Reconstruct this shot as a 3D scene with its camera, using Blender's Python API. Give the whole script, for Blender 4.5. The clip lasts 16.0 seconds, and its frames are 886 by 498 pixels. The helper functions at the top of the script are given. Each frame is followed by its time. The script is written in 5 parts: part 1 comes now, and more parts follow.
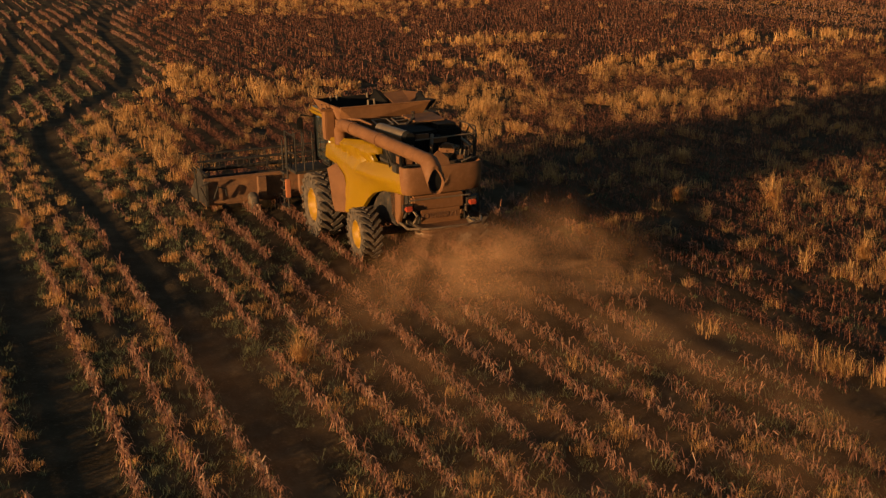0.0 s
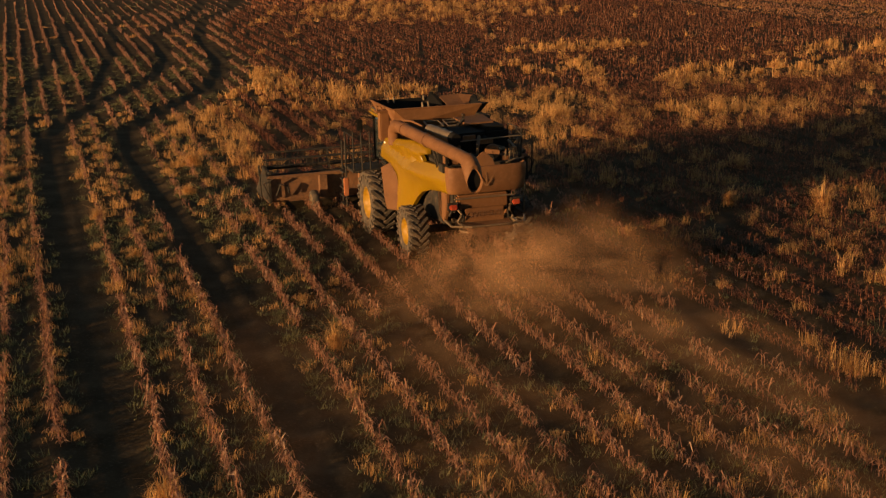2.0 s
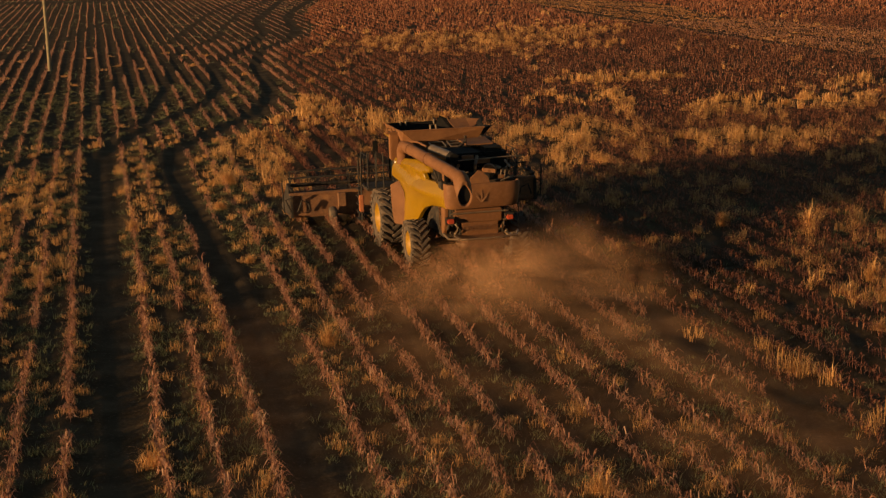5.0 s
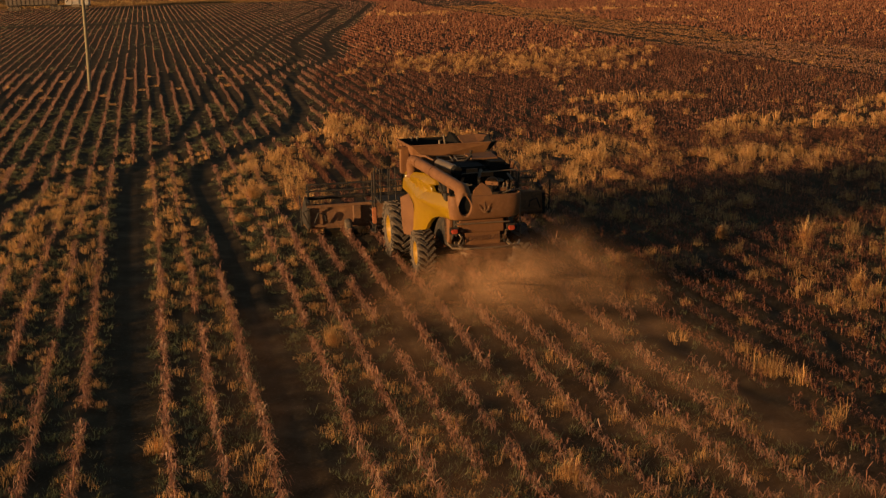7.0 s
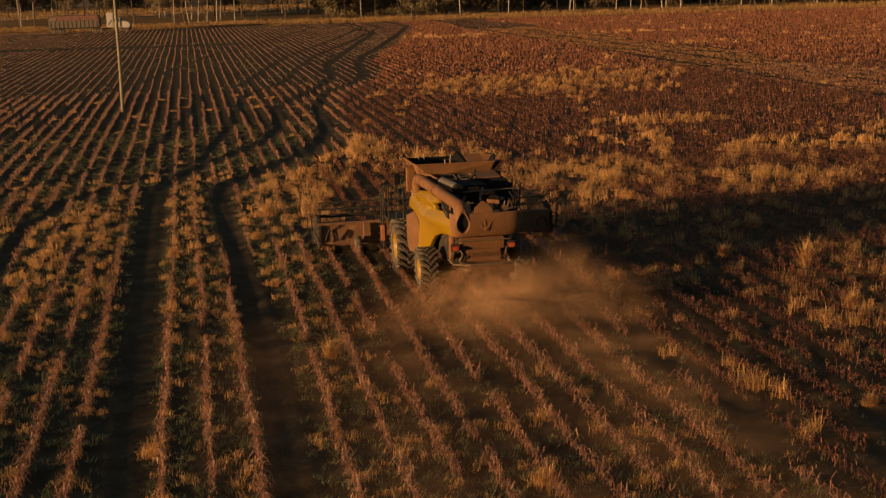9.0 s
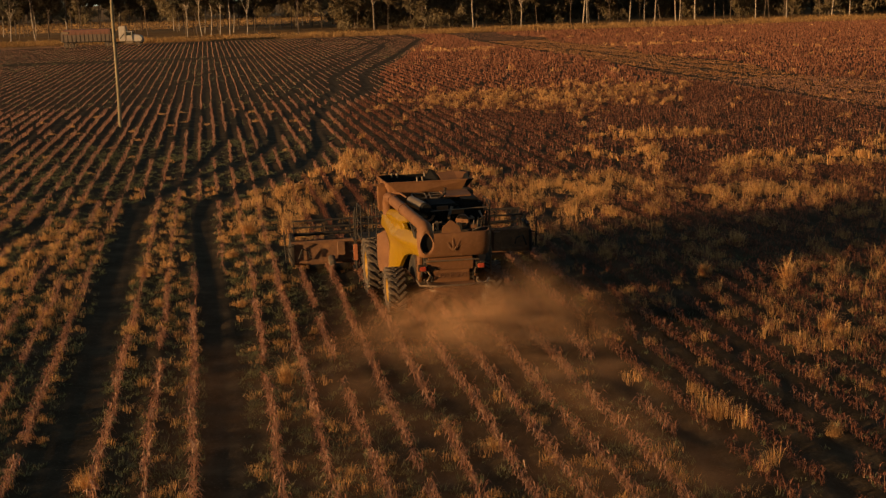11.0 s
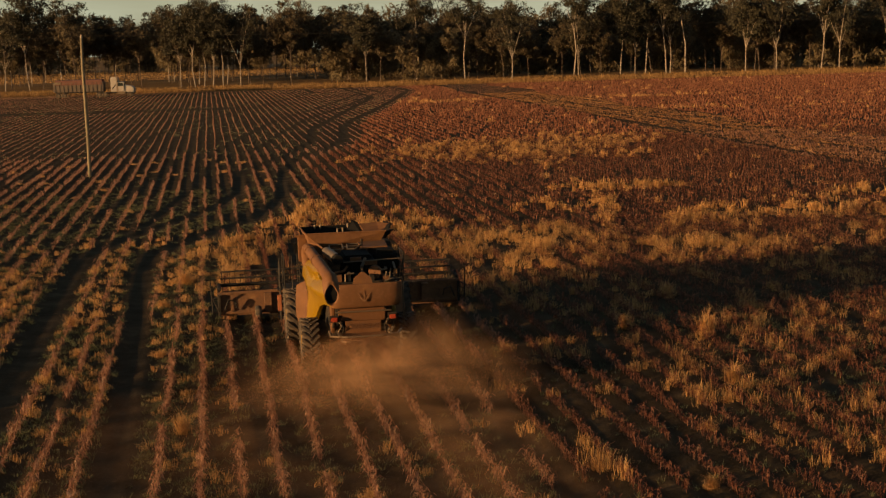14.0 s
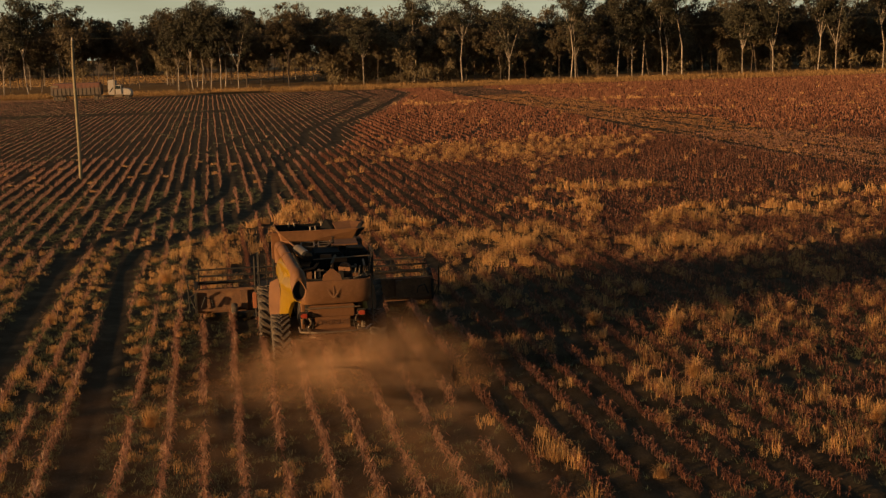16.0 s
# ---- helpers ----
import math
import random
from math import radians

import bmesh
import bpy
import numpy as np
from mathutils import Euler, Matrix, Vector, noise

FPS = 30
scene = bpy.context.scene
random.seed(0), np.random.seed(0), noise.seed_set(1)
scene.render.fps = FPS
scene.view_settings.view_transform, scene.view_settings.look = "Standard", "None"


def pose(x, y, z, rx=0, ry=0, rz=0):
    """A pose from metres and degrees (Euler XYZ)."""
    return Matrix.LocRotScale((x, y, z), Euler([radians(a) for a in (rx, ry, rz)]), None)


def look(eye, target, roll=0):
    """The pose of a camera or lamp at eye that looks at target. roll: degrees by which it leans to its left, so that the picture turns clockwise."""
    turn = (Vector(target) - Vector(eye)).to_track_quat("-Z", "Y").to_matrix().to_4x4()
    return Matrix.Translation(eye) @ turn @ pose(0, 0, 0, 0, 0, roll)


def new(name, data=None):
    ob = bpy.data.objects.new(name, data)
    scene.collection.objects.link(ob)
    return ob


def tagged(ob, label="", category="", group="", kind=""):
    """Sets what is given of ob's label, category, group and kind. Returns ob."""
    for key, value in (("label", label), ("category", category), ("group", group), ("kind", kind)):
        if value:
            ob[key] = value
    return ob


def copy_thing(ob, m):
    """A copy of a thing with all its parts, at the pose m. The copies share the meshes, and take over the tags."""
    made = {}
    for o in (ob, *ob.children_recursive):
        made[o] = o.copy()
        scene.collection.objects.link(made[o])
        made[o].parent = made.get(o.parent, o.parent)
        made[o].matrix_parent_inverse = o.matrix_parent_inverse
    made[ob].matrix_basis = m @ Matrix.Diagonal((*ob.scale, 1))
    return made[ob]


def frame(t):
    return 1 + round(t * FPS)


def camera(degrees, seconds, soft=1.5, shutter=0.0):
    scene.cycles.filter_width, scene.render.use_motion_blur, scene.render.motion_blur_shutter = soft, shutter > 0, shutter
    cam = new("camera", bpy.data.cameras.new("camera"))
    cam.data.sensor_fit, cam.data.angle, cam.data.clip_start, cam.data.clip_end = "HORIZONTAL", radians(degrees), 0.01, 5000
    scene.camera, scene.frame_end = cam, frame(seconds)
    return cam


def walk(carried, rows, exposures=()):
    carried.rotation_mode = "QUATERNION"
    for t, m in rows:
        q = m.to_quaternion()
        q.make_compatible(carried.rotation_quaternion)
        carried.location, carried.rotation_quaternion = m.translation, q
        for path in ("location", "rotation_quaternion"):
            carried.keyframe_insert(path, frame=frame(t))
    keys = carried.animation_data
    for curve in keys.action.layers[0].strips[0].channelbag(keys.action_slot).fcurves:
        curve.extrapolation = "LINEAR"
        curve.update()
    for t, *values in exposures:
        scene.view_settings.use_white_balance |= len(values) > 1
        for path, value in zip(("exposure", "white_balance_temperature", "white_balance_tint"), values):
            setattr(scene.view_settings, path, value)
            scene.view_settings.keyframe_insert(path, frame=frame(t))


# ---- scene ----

# ---- camera ----
cam = camera(36.3, 16.0, soft=1.35)
# seconds, eye x y z, yaw to the left, pitch, roll
PATH = [
    (0.0, -6.17, -35.83, 10.27, -10.05, -15.18, -1.66),
    (0.5, -5.76, -35.96, 10.26, -8.56, -15.16, -1.68),
    (1.0, -5.38, -36.30, 10.27, -7.26, -15.11, -1.67),
    (1.5, -5.02, -36.82, 10.28, -6.23, -14.96, -1.66),
    (2.0, -4.69, -37.36, 10.29, -5.48, -14.75, -1.68),
    (2.5, -4.38, -37.83, 10.30, -4.90, -14.51, -1.69),
    (3.0, -4.08, -38.23, 10.31, -4.39, -14.25, -1.66),
    (3.5, -3.76, -38.69, 10.31, -3.90, -13.99, -1.60),
    (4.0, -3.40, -39.29, 10.32, -3.38, -13.75, -1.57),
    (6.5, -1.92, -42.27, 10.40, -1.02, -12.57, -1.62),
    (7.0, -1.63, -42.68, 10.38, -0.56, -12.31, -1.64),
    (7.5, -1.37, -43.07, 10.38, -0.11, -12.07, -1.66),
    (8.0, -1.09, -43.45, 10.39, 0.33, -11.83, -1.70),
    (8.5, -0.74, -43.73, 10.40, 0.77, -11.59, -1.73),
    (9.0, -0.35, -43.71, 10.39, 1.20, -11.34, -1.77),
    (9.5, 0.01, -43.36, 10.38, 1.59, -11.08, -1.78),
    (12.0, 2.27, -42.43, 10.38, 2.01, -10.39, -1.89),
    (12.5, 2.79, -42.40, 10.39, 2.01, -9.94, -1.90),
    (13.0, 3.24, -42.49, 10.38, 1.99, -9.38, -1.82),
    (13.5, 3.69, -42.54, 10.36, 1.98, -8.92, -1.76),
    (14.0, 4.14, -42.67, 10.35, 1.97, -8.65, -1.71),
    (14.5, 4.56, -42.99, 10.34, 1.98, -8.54, -1.66),
    (15.0, 4.90, -43.21, 10.32, 1.99, -8.55, -1.69),
    (15.5, 5.15, -43.39, 10.28, 2.01, -8.55, -1.74),
    (16.0, 5.24, -43.41, 10.25, 2.02, -8.53, -1.81),
]


def flight():
    rows = []
    for t, x, y, z, yaw, pitch, roll in PATH:
        a, b = radians(yaw), radians(pitch)
        ahead = Vector((-math.sin(a) * math.cos(b), math.cos(a) * math.cos(b), math.sin(b)))
        eye = Vector((x, y, z))
        rows.append((t, look(eye, eye + ahead * 40, roll)))
    return rows


walk(cam, flight(), [(0.0, 0.93, 6420, 9), (9.0, 0.86, 6420, 9), (14.0, 0.8, 6420, 9), (16.0, 0.8, 6420, 9)])

# ---- sky and sun ----
SUN_UP, SUN_AZ = 5.4, 30.0          # elevation; the shadows run this far to the left of +x
world = bpy.data.worlds.new("evening_sky")
scene.world = world
world.use_nodes = True
wn = world.node_tree.nodes
wl = world.node_tree.links
sky = wn.new("ShaderNodeTexSky")
sky.sky_type = "NISHITA"
sky.sun_disc = False
sky.sun_elevation = radians(SUN_UP)
sky.sun_rotation = radians(270 - SUN_AZ)
sky.dust_density = 1.2
sky.air_density = 1.0
wn["Background"].inputs["Strength"].default_value = 0.055
# pale evening haze that thickens towards the horizon, with thin cloud in it
place = wn.new("ShaderNodeTexCoord")
split = wn.new("ShaderNodeSeparateXYZ")
wl.new(place.outputs["Generated"], split.inputs[0])
low = wn.new("ShaderNodeMapRange")
low.interpolation_type = "SMOOTHSTEP"
low.inputs["From Min"].default_value, low.inputs["From Max"].default_value = 0.15, -0.02
wl.new(split.outputs["Z"], low.inputs["Value"])
cloud = wn.new("ShaderNodeTexNoise")
cloud.inputs["Scale"].default_value = 5.0
cloud.inputs["Detail"].default_value = 6.0
stretch = wn.new("ShaderNodeMapping")
stretch.inputs["Scale"].default_value = (1, 1, 7)
wl.new(place.outputs["Generated"], stretch.inputs["Vector"])
wl.new(stretch.outputs["Vector"], cloud.inputs["Vector"])
thin_cloud = wn.new("ShaderNodeMapRange")
thin_cloud.inputs["From Min"].default_value, thin_cloud.inputs["From Max"].default_value = 0.3, 0.75
thin_cloud.inputs["To Min"].default_value, thin_cloud.inputs["To Max"].default_value = 0.45, 1.0
wl.new(cloud.outputs["Fac"], thin_cloud.inputs["Value"])
amount = wn.new("ShaderNodeMath")
amount.operation = "MULTIPLY"
wl.new(low.outputs["Result"], amount.inputs[0])
wl.new(thin_cloud.outputs["Result"], amount.inputs[1])
haze = wn.new("ShaderNodeMix")
haze.data_type = "RGBA"
haze.inputs[7].default_value = (6.3, 6.5, 4.7, 1)
wl.new(amount.outputs[0], haze.inputs["Factor"])
wl.new(sky.outputs["Color"], haze.inputs[6])
wl.new(haze.outputs[2], wn["Background"].inputs["Color"])

sun_data = bpy.data.lights.new("sun", "SUN")
sun_data.energy = 4.8
sun_data.angle = radians(0.6)
sun_data.color = (1.0, 0.58, 0.25)
sun = new("sun", sun_data)
az = radians(SUN_AZ)
sun.matrix_world = look((-60 * math.cos(az), -60 * math.sin(az), 60 * math.tan(radians(SUN_UP))), (0, 0, 0))


# ---- materials ----
def mixed(name, stops, scale=4.0, rough=0.8, metal=0.0, spec=0.5, bump=0.0, bump_scale=60.0, source="noise", detail=6.0, glow_through=0.0, fine=None, coat=0.0):
    """A surface whose colour runs over the stops by a noise in space, or by the piece."""
    m = bpy.data.materials.new(name)
    m.use_nodes = True
    n, l = m.node_tree.nodes, m.node_tree.links
    p = n["Principled BSDF"]
    ramp = n.new("ShaderNodeValToRGB")
    el = ramp.color_ramp.elements
    while len(el) < len(stops):
        el.new(0.5)
    for e, (at, c) in zip(el, stops):
        e.position = at
        e.color = (*c, 1)
    geo = n.new("ShaderNodeNewGeometry")
    tex = n.new("ShaderNodeTexNoise")
    tex.inputs["Scale"].default_value = scale
    tex.inputs["Detail"].default_value = detail
    l.new(geo.outputs["Position"], tex.inputs["Vector"])
    if source == "noise":
        l.new(tex.outputs["Fac"], ramp.inputs["Fac"])
    else:
        pick = n.new("ShaderNodeObjectInfo") if source == "object" else geo
        add = n.new("ShaderNodeMath")
        add.operation = "MULTIPLY_ADD"
        add.inputs[1].default_value = 0.6
        half = n.new("ShaderNodeMath")
        half.operation = "MULTIPLY"
        half.inputs[1].default_value = 0.4
        l.new(tex.outputs["Fac"], half.inputs[0])
        l.new(pick.outputs["Random" if source == "object" else "Random Per Island"], add.inputs[0])
        l.new(half.outputs[0], add.inputs[2])
        l.new(add.outputs[0], ramp.inputs["Fac"])
    colour = ramp.outputs["Color"]
    if fine:
        second = n.new("ShaderNodeTexNoise")
        second.inputs["Scale"].default_value = fine[0]
        second.inputs["Detail"].default_value = 8
        l.new(geo.outputs["Position"], second.inputs["Vector"])
        edge = n.new("ShaderNodeMapRange")
        edge.inputs["From Min"].default_value, edge.inputs["From Max"].default_value = fine[1], fine[2]
        l.new(second.outputs["Fac"], edge.inputs["Value"])
        mix = n.new("ShaderNodeMix")
        mix.data_type = "RGBA"
        l.new(edge.outputs["Result"], mix.inputs["Factor"])
        l.new(colour, mix.inputs[6])
        mix.inputs[7].default_value = (*fine[3], 1)
        colour = mix.outputs[2]
    l.new(colour, p.inputs["Base Color"])
    p.inputs["Roughness"].default_value = rough
    p.inputs["Metallic"].default_value = metal
    p.inputs["Specular IOR Level"].default_value = spec
    if coat:
        p.inputs["Coat Weight"].default_value = coat
    if bump:
        t2 = n.new("ShaderNodeTexNoise")
        t2.inputs["Scale"].default_value = bump_scale
        t2.inputs["Detail"].default_value = 8
        l.new(geo.outputs["Position"], t2.inputs["Vector"])
        b = n.new("ShaderNodeBump")
        b.inputs["Strength"].default_value = 0.6
        b.inputs["Distance"].default_value = bump
        l.new(t2.outputs["Fac"], b.inputs["Height"])
        l.new(b.outputs["Normal"], p.inputs["Normal"])
    if glow_through:
        tr = n.new("ShaderNodeBsdfTranslucent")
        ms = n.new("ShaderNodeMixShader")
        ms.inputs[0].default_value = glow_through
        l.new(colour, tr.inputs["Color"])
        l.new(p.outputs[0], ms.inputs[1])
        l.new(tr.outputs[0], ms.inputs[2])
        l.new(ms.outputs[0], n["Material Output"].inputs["Surface"])
    return m


M_SOIL = mixed("dark_soil", spec=0.05, stops=[(0.3, (0.033, 0.024, 0.013)), (0.55, (0.060, 0.043, 0.024)), (0.75, (0.100, 0.071, 0.040))], scale=0.9, rough=0.95, bump=0.03, bump_scale=9, fine=(14, 0.55, 0.75, (0.10, 0.07, 0.042)))
M_PASTURE = mixed("dry_pasture", spec=0.1, stops=[(0.3, (0.12, 0.066, 0.025)), (0.55, (0.20, 0.115, 0.042)), (0.75, (0.28, 0.17, 0.068))], scale=0.05, rough=0.9, bump=0.3, bump_scale=1.5, fine=(0.8, 0.5, 0.7, (0.22, 0.14, 0.06)))
M_STUBBLE = mixed("dry_stalks", [(0.1, (0.15, 0.066, 0.040)), (0.45, (0.37, 0.172, 0.102)), (0.75, (0.50, 0.28, 0.175)), (0.93, (0.74, 0.55, 0.37))], 0.6, 0.7, source="island", spec=0.2, glow_through=0.3)
M_CROP = mixed("dead_crop", [(0.1, (0.085, 0.032, 0.020)), (0.5, (0.205, 0.080, 0.044)), (0.76, (0.35, 0.160, 0.090)), (0.90, (0.60, 0.40, 0.24))], 0.25, 0.75, source="island", spec=0.2, glow_through=0.3)
M_GRASS = mixed("dry_grass", [(0.1, (0.42, 0.215, 0.075)), (0.5, (0.66, 0.37, 0.135)), (0.9, (0.80, 0.52, 0.23))], 0.5, 0.7, source="island", spec=0.2, glow_through=0.4)
M_VERGE = mixed("brown_verge_grass", [(0.1, (0.14, 0.075, 0.03)), (0.5, (0.28, 0.16, 0.06)), (0.9, (0.45, 0.28, 0.11))], 0.1, 0.8, source="island", spec=0.2, glow_through=0.3)
M_LITTER = mixed("orange_brown_straw", [(0.1, (0.22, 0.098, 0.036)), (0.5, (0.36, 0.175, 0.062)), (0.9, (0.52, 0.29, 0.11))], 0.1, 0.8, source="island", spec=0.2, glow_through=0.3)
M_WEED = mixed("green_weeds", [(0.1, (0.075, 0.088, 0.040)), (0.5, (0.145, 0.155, 0.075)), (0.76, (0.22, 0.20, 0.10)), (0.97, (0.42, 0.32, 0.17))], 0.8, 0.7, source="island", spec=0.2, glow_through=0.3)

# ---- the field, in metres across (u) and along (v) its rows ----
TURN = radians(11.5)
CU, SU = math.cos(TURN), math.sin(TURN)
rng = np.random.default_rng(7)


def to_xy(u, v):
    return u * CU - v * SU, u * SU + v * CU


TRACK_V = np.array([-90, -20, -5, 3, 13, 22, 28, 33, 41, 48, 54, 70, 85, 97, 107, 115, 131, 150, 176, 206, 235, 262])
TRACK_B = np.array([-8.2, -8.3, -8.2, -8.3, -8.6, -8.9, -8.6, -6.4, -2.9, -1.3, -0.5, 0.3, 2.6, 6.8, 8.9, 10.0, 11.3, 14.8, 21.0, 27.5, 33.5, 39.0])


ROW_AT = 0.8                       # where the rows lie across the field, in row widths


def track_b(v):
    return np.interp(v, TRACK_V, TRACK_B) + ROW_AT


def track_a(v):
    return ROW_AT + np.interp(v, [-90, -20, 20, 28, 36, 48, 57, 72, 92, 108, 130, 183, 230], [-11.6, -11.8, -12.1, -12.0, -9.9, -5.1, -3.6, -3.0, 2.6, 5.6, 7.4, 17.7, 27.0])


HEAD_LEFT, HEAD_RIGHT, HEAD_V = -4.5, 5.0, 9.2


def is_cut(u, v):
    right_edge = np.where(v < HEAD_V, np.interp(v, [-3, 1], [3.3, HEAD_RIGHT]), np.where(v < 25, HEAD_LEFT, track_b(v) + 2.0))
    w = u - 0.02 * v
    band = (w > 43.5 + 1.2 * np.sin(v * 0.05)) & (w < 57 + 1.5 * np.sin(v * 0.11)) & (v > 12)
    return (u < right_edge) | band


def side_lane(v):
    return ROW_AT + np.interp(v, [-60, 18, 26, 40, 60, 85, 100, 120, 150, 200, 260], [0, -1.0, 0.3, 7.2, 9.5, 11.5, 16.0, 19.0, 24.0, 36.0, 49.0])


def in_track(u, v, half=0.55):
    wider = half + 0.14 * ((v > 24) & (v < 56)) + 0.05 * (v > 80)
    near = (np.abs(u - track_b(v)) < wider) | (np.abs(u - track_a(v)) < wider)
    more = (np.abs(u + 16.6 - side_lane(v)) < half * 0.8) | ((np.abs(u + 20.2 - side_lane(v - 3)) < half * 0.75) & (v > 10))
    far = (np.abs(u + 31 - side_lane(v - 12)) < half * 0.8) & (v > 40)
    w = u - 0.02 * v
    lanes = ((np.abs(w - 44.6) < half) | (np.abs(w - 50.5) < half * 0.6)) & (v > 12)
    edge = (np.abs(u - 3.05 - 0.15 * np.sin(v * 0.9)) < half * 0.45) & (v < -1.5)
    return near | more | far | lanes | edge


def in_view(x, y, slack=0.0):
    a = np.degrees(np.arctan2(x + 0.0, y + 56))
    return (a > -23.5 - slack) & (a < 32 + slack) & (np.hypot(x, y + 42) > 17)


def patchy(u, v, size, seed):
    """A smooth noise between about -1 and 1."""
    g = np.random.default_rng(seed)
    out = np.zeros_like(u)
    for k in range(7):
        a, f, ph = g.uniform(0, 6.28), g.uniform(0.5, 2.2) / size, g.uniform(0, 6.28, 2)
        out += np.sin((u * np.cos(a) + v * np.sin(a)) * f * 6.28 + ph[0] + 1.3 * np.sin((v * np.cos(a) - u * np.sin(a)) * f * 4 + ph[1]))
    return out / 3.2


# bright dry-grass patches: u, v, half-widths
PATCHES = [(27, 31, 6, 3.2), (18.5, 38.5, 3, 2.4), (10.5, 25, 4.5, 5), (19, 20.5, 5, 2.6), (22, 84, 12, 15), (34, 92, 8, 10), (-4.6, 25, 2.0, 9), (0.3, 41, 2.6, 7),
           (30, 73, 3, 3), (50, 120, 8, 4), (60, 145, 10, 5), (8, 17, 3, 3), (33, 17, 5, 3), (40, 38, 6, 3), (4.5, 33, 3, 4), (23, 48, 5, 2.0), (66, 190, 20, 5), (36, 200, 10, 8)]


def grassiness(u, v):
    g = np.zeros_like(u)
    for a, b, ra, rb in PATCHES:
        g = np.maximum(g, (0.42 if b > 60 else 1.0) * np.clip(1.35 - np.hypot((u - a) / ra, (v - b) / rb), 0, 1))
    g = g + np.where(v > 45, 0.12, 0.30) * np.clip(patchy(u, v, 9, 3), 0, 1)
    return g


def waterway(u, v):
    """The grassy belt that crosses the cut rows beside the harvester."""
    return np.clip(1.35 - np.abs(v - 15 - 0.4 * (u + 14)) / 15, 0, 1) * (u < -4.9)


def height_at(u, v):
    ridge = np.exp(-((v - 20) / 90) ** 2)
    h = 0.03 * np.cos(2 * np.pi * (u - ROW_AT)) * ridge
    d = np.minimum(np.minimum(np.abs(u - track_b(v)), np.abs(u - track_a(v))), np.abs(u + 16.6 - side_lane(v)) + 9 * (v > 58))
    near = np.exp(-(d / 0.38) ** 2)
    return h * (1 - near) - 0.06 * near


# ---- ground: one sheet, fine near the rows, out to the horizon ----
us = np.concatenate([[-4000, -1500, -600, -300, -150, -80, -45], np.arange(-30, 45, 0.125), [55, 80, 140, 260, 500, 1200, 4000]])
vs = np.concatenate([[-2500, -800, -300, -120, -60], np.arange(-34, 70, 1.0), np.arange(72, 260, 6.0), [300, 380, 500, 800, 1500, 4500]])
U, V = np.meshgrid(us, vs)
X, Y = to_xy(U, V)
Z = height_at(U, V)
Z = np.where((np.abs(U) < 50) & (V > -60) & (V < 260), Z, 0)


def sheet(name, X, Y, Z, mat):
    r, c = X.shape
    co = np.stack([X, Y, Z], -1).reshape(-1, 3)
    i = np.arange(r * c).reshape(r, c)
    quads = np.stack([i[:-1, :-1], i[:-1, 1:], i[1:, 1:], i[1:, :-1]], -1).reshape(-1, 4)
    me = bpy.data.meshes.new(name)
    me.vertices.add(len(co))
    me.vertices.foreach_set("co", co.ravel())
    me.loops.add(quads.size)
    me.loops.foreach_set("vertex_index", quads.ravel())
    me.polygons.add(len(quads))
    me.polygons.foreach_set("loop_start", np.arange(0, quads.size, 4))
    me.update(calc_edges=True)
    me.materials.append(mat)
    for p in me.polygons:
        p.use_smooth = True
    return new(name, me)


ground = sheet("ground", X, Y, Z, M_SOIL)
ground.data.materials.append(M_PASTURE)
END_Y = 300.0                      # the headland where the rows stop
mid_y = (Y[:-1, :-1] + Y[1:, 1:]).ravel() / 2
ground.data.polygons.foreach_set("material_index", (mid_y > END_Y).astype(np.int32))
tagged(ground, "dark tilled soil of a flat cropping paddock", "ground", kind="structure")


# ---- plants: blades in one mesh a kind ----
def blades(name, base, tall, count, width, spread, lean, mat, droop=0.35, label="", category=""):
    """count blades at each base point: two bent pieces and a tip."""
    n = len(base) * count
    b = np.repeat(base, count, 0)
    h = np.repeat(tall, count) * rng.uniform(0.55, 1.1, n)
    a = rng.uniform(0, 2 * np.pi, n)
    r = spread * np.sqrt(rng.uniform(0, 1, n))
    ra = rng.uniform(0, 2 * np.pi, n)
    b = b + np.stack([r * np.cos(ra), r * np.sin(ra), np.zeros(n)], -1)
    out = np.stack([np.cos(a), np.sin(a), np.zeros(n)], -1)
    side = np.stack([-np.sin(a), np.cos(a), np.zeros(n)], -1) * (width * rng.uniform(0.6, 1.3, n))[:, None]
    up = np.array([0, 0, 1.0])
    l = lean * rng.uniform(0.2, 1.2, n)
    mid = b + out * (h * l * 0.4)[:, None] + up * (h * 0.65)[:, None]
    tip = b + out * (h * l * 1.1)[:, None] + up * (h * (1 - droop * rng.uniform(0, 1.3, n)))[:, None]
    co = np.stack([b - side * 0.5, b + side * 0.5, mid - side * 0.5, mid + side * 0.5, tip], 1).reshape(-1, 3)
    k = np.arange(n)[:, None] * 5
    tris = np.concatenate([k + [[0, 1, 3]], k + [[0, 3, 2]], k + [[2, 3, 4]]], 1).reshape(-1, 3)
    return mesh_from(name, co, tris, mat, label, category)


def mesh_from(name, co, tris, mat, label, category):
    me = bpy.data.meshes.new(name)
    me.vertices.add(len(co))
    me.vertices.foreach_set("co", co.ravel())
    me.loops.add(tris.size)
    me.loops.foreach_set("vertex_index", tris.ravel())
    me.polygons.add(len(tris))
    me.polygons.foreach_set("loop_start", np.arange(0, tris.size, 3))
    me.update(calc_edges=True)
    me.materials.append(mat)
    return tagged(new(name, me), label, category, kind="stuff")


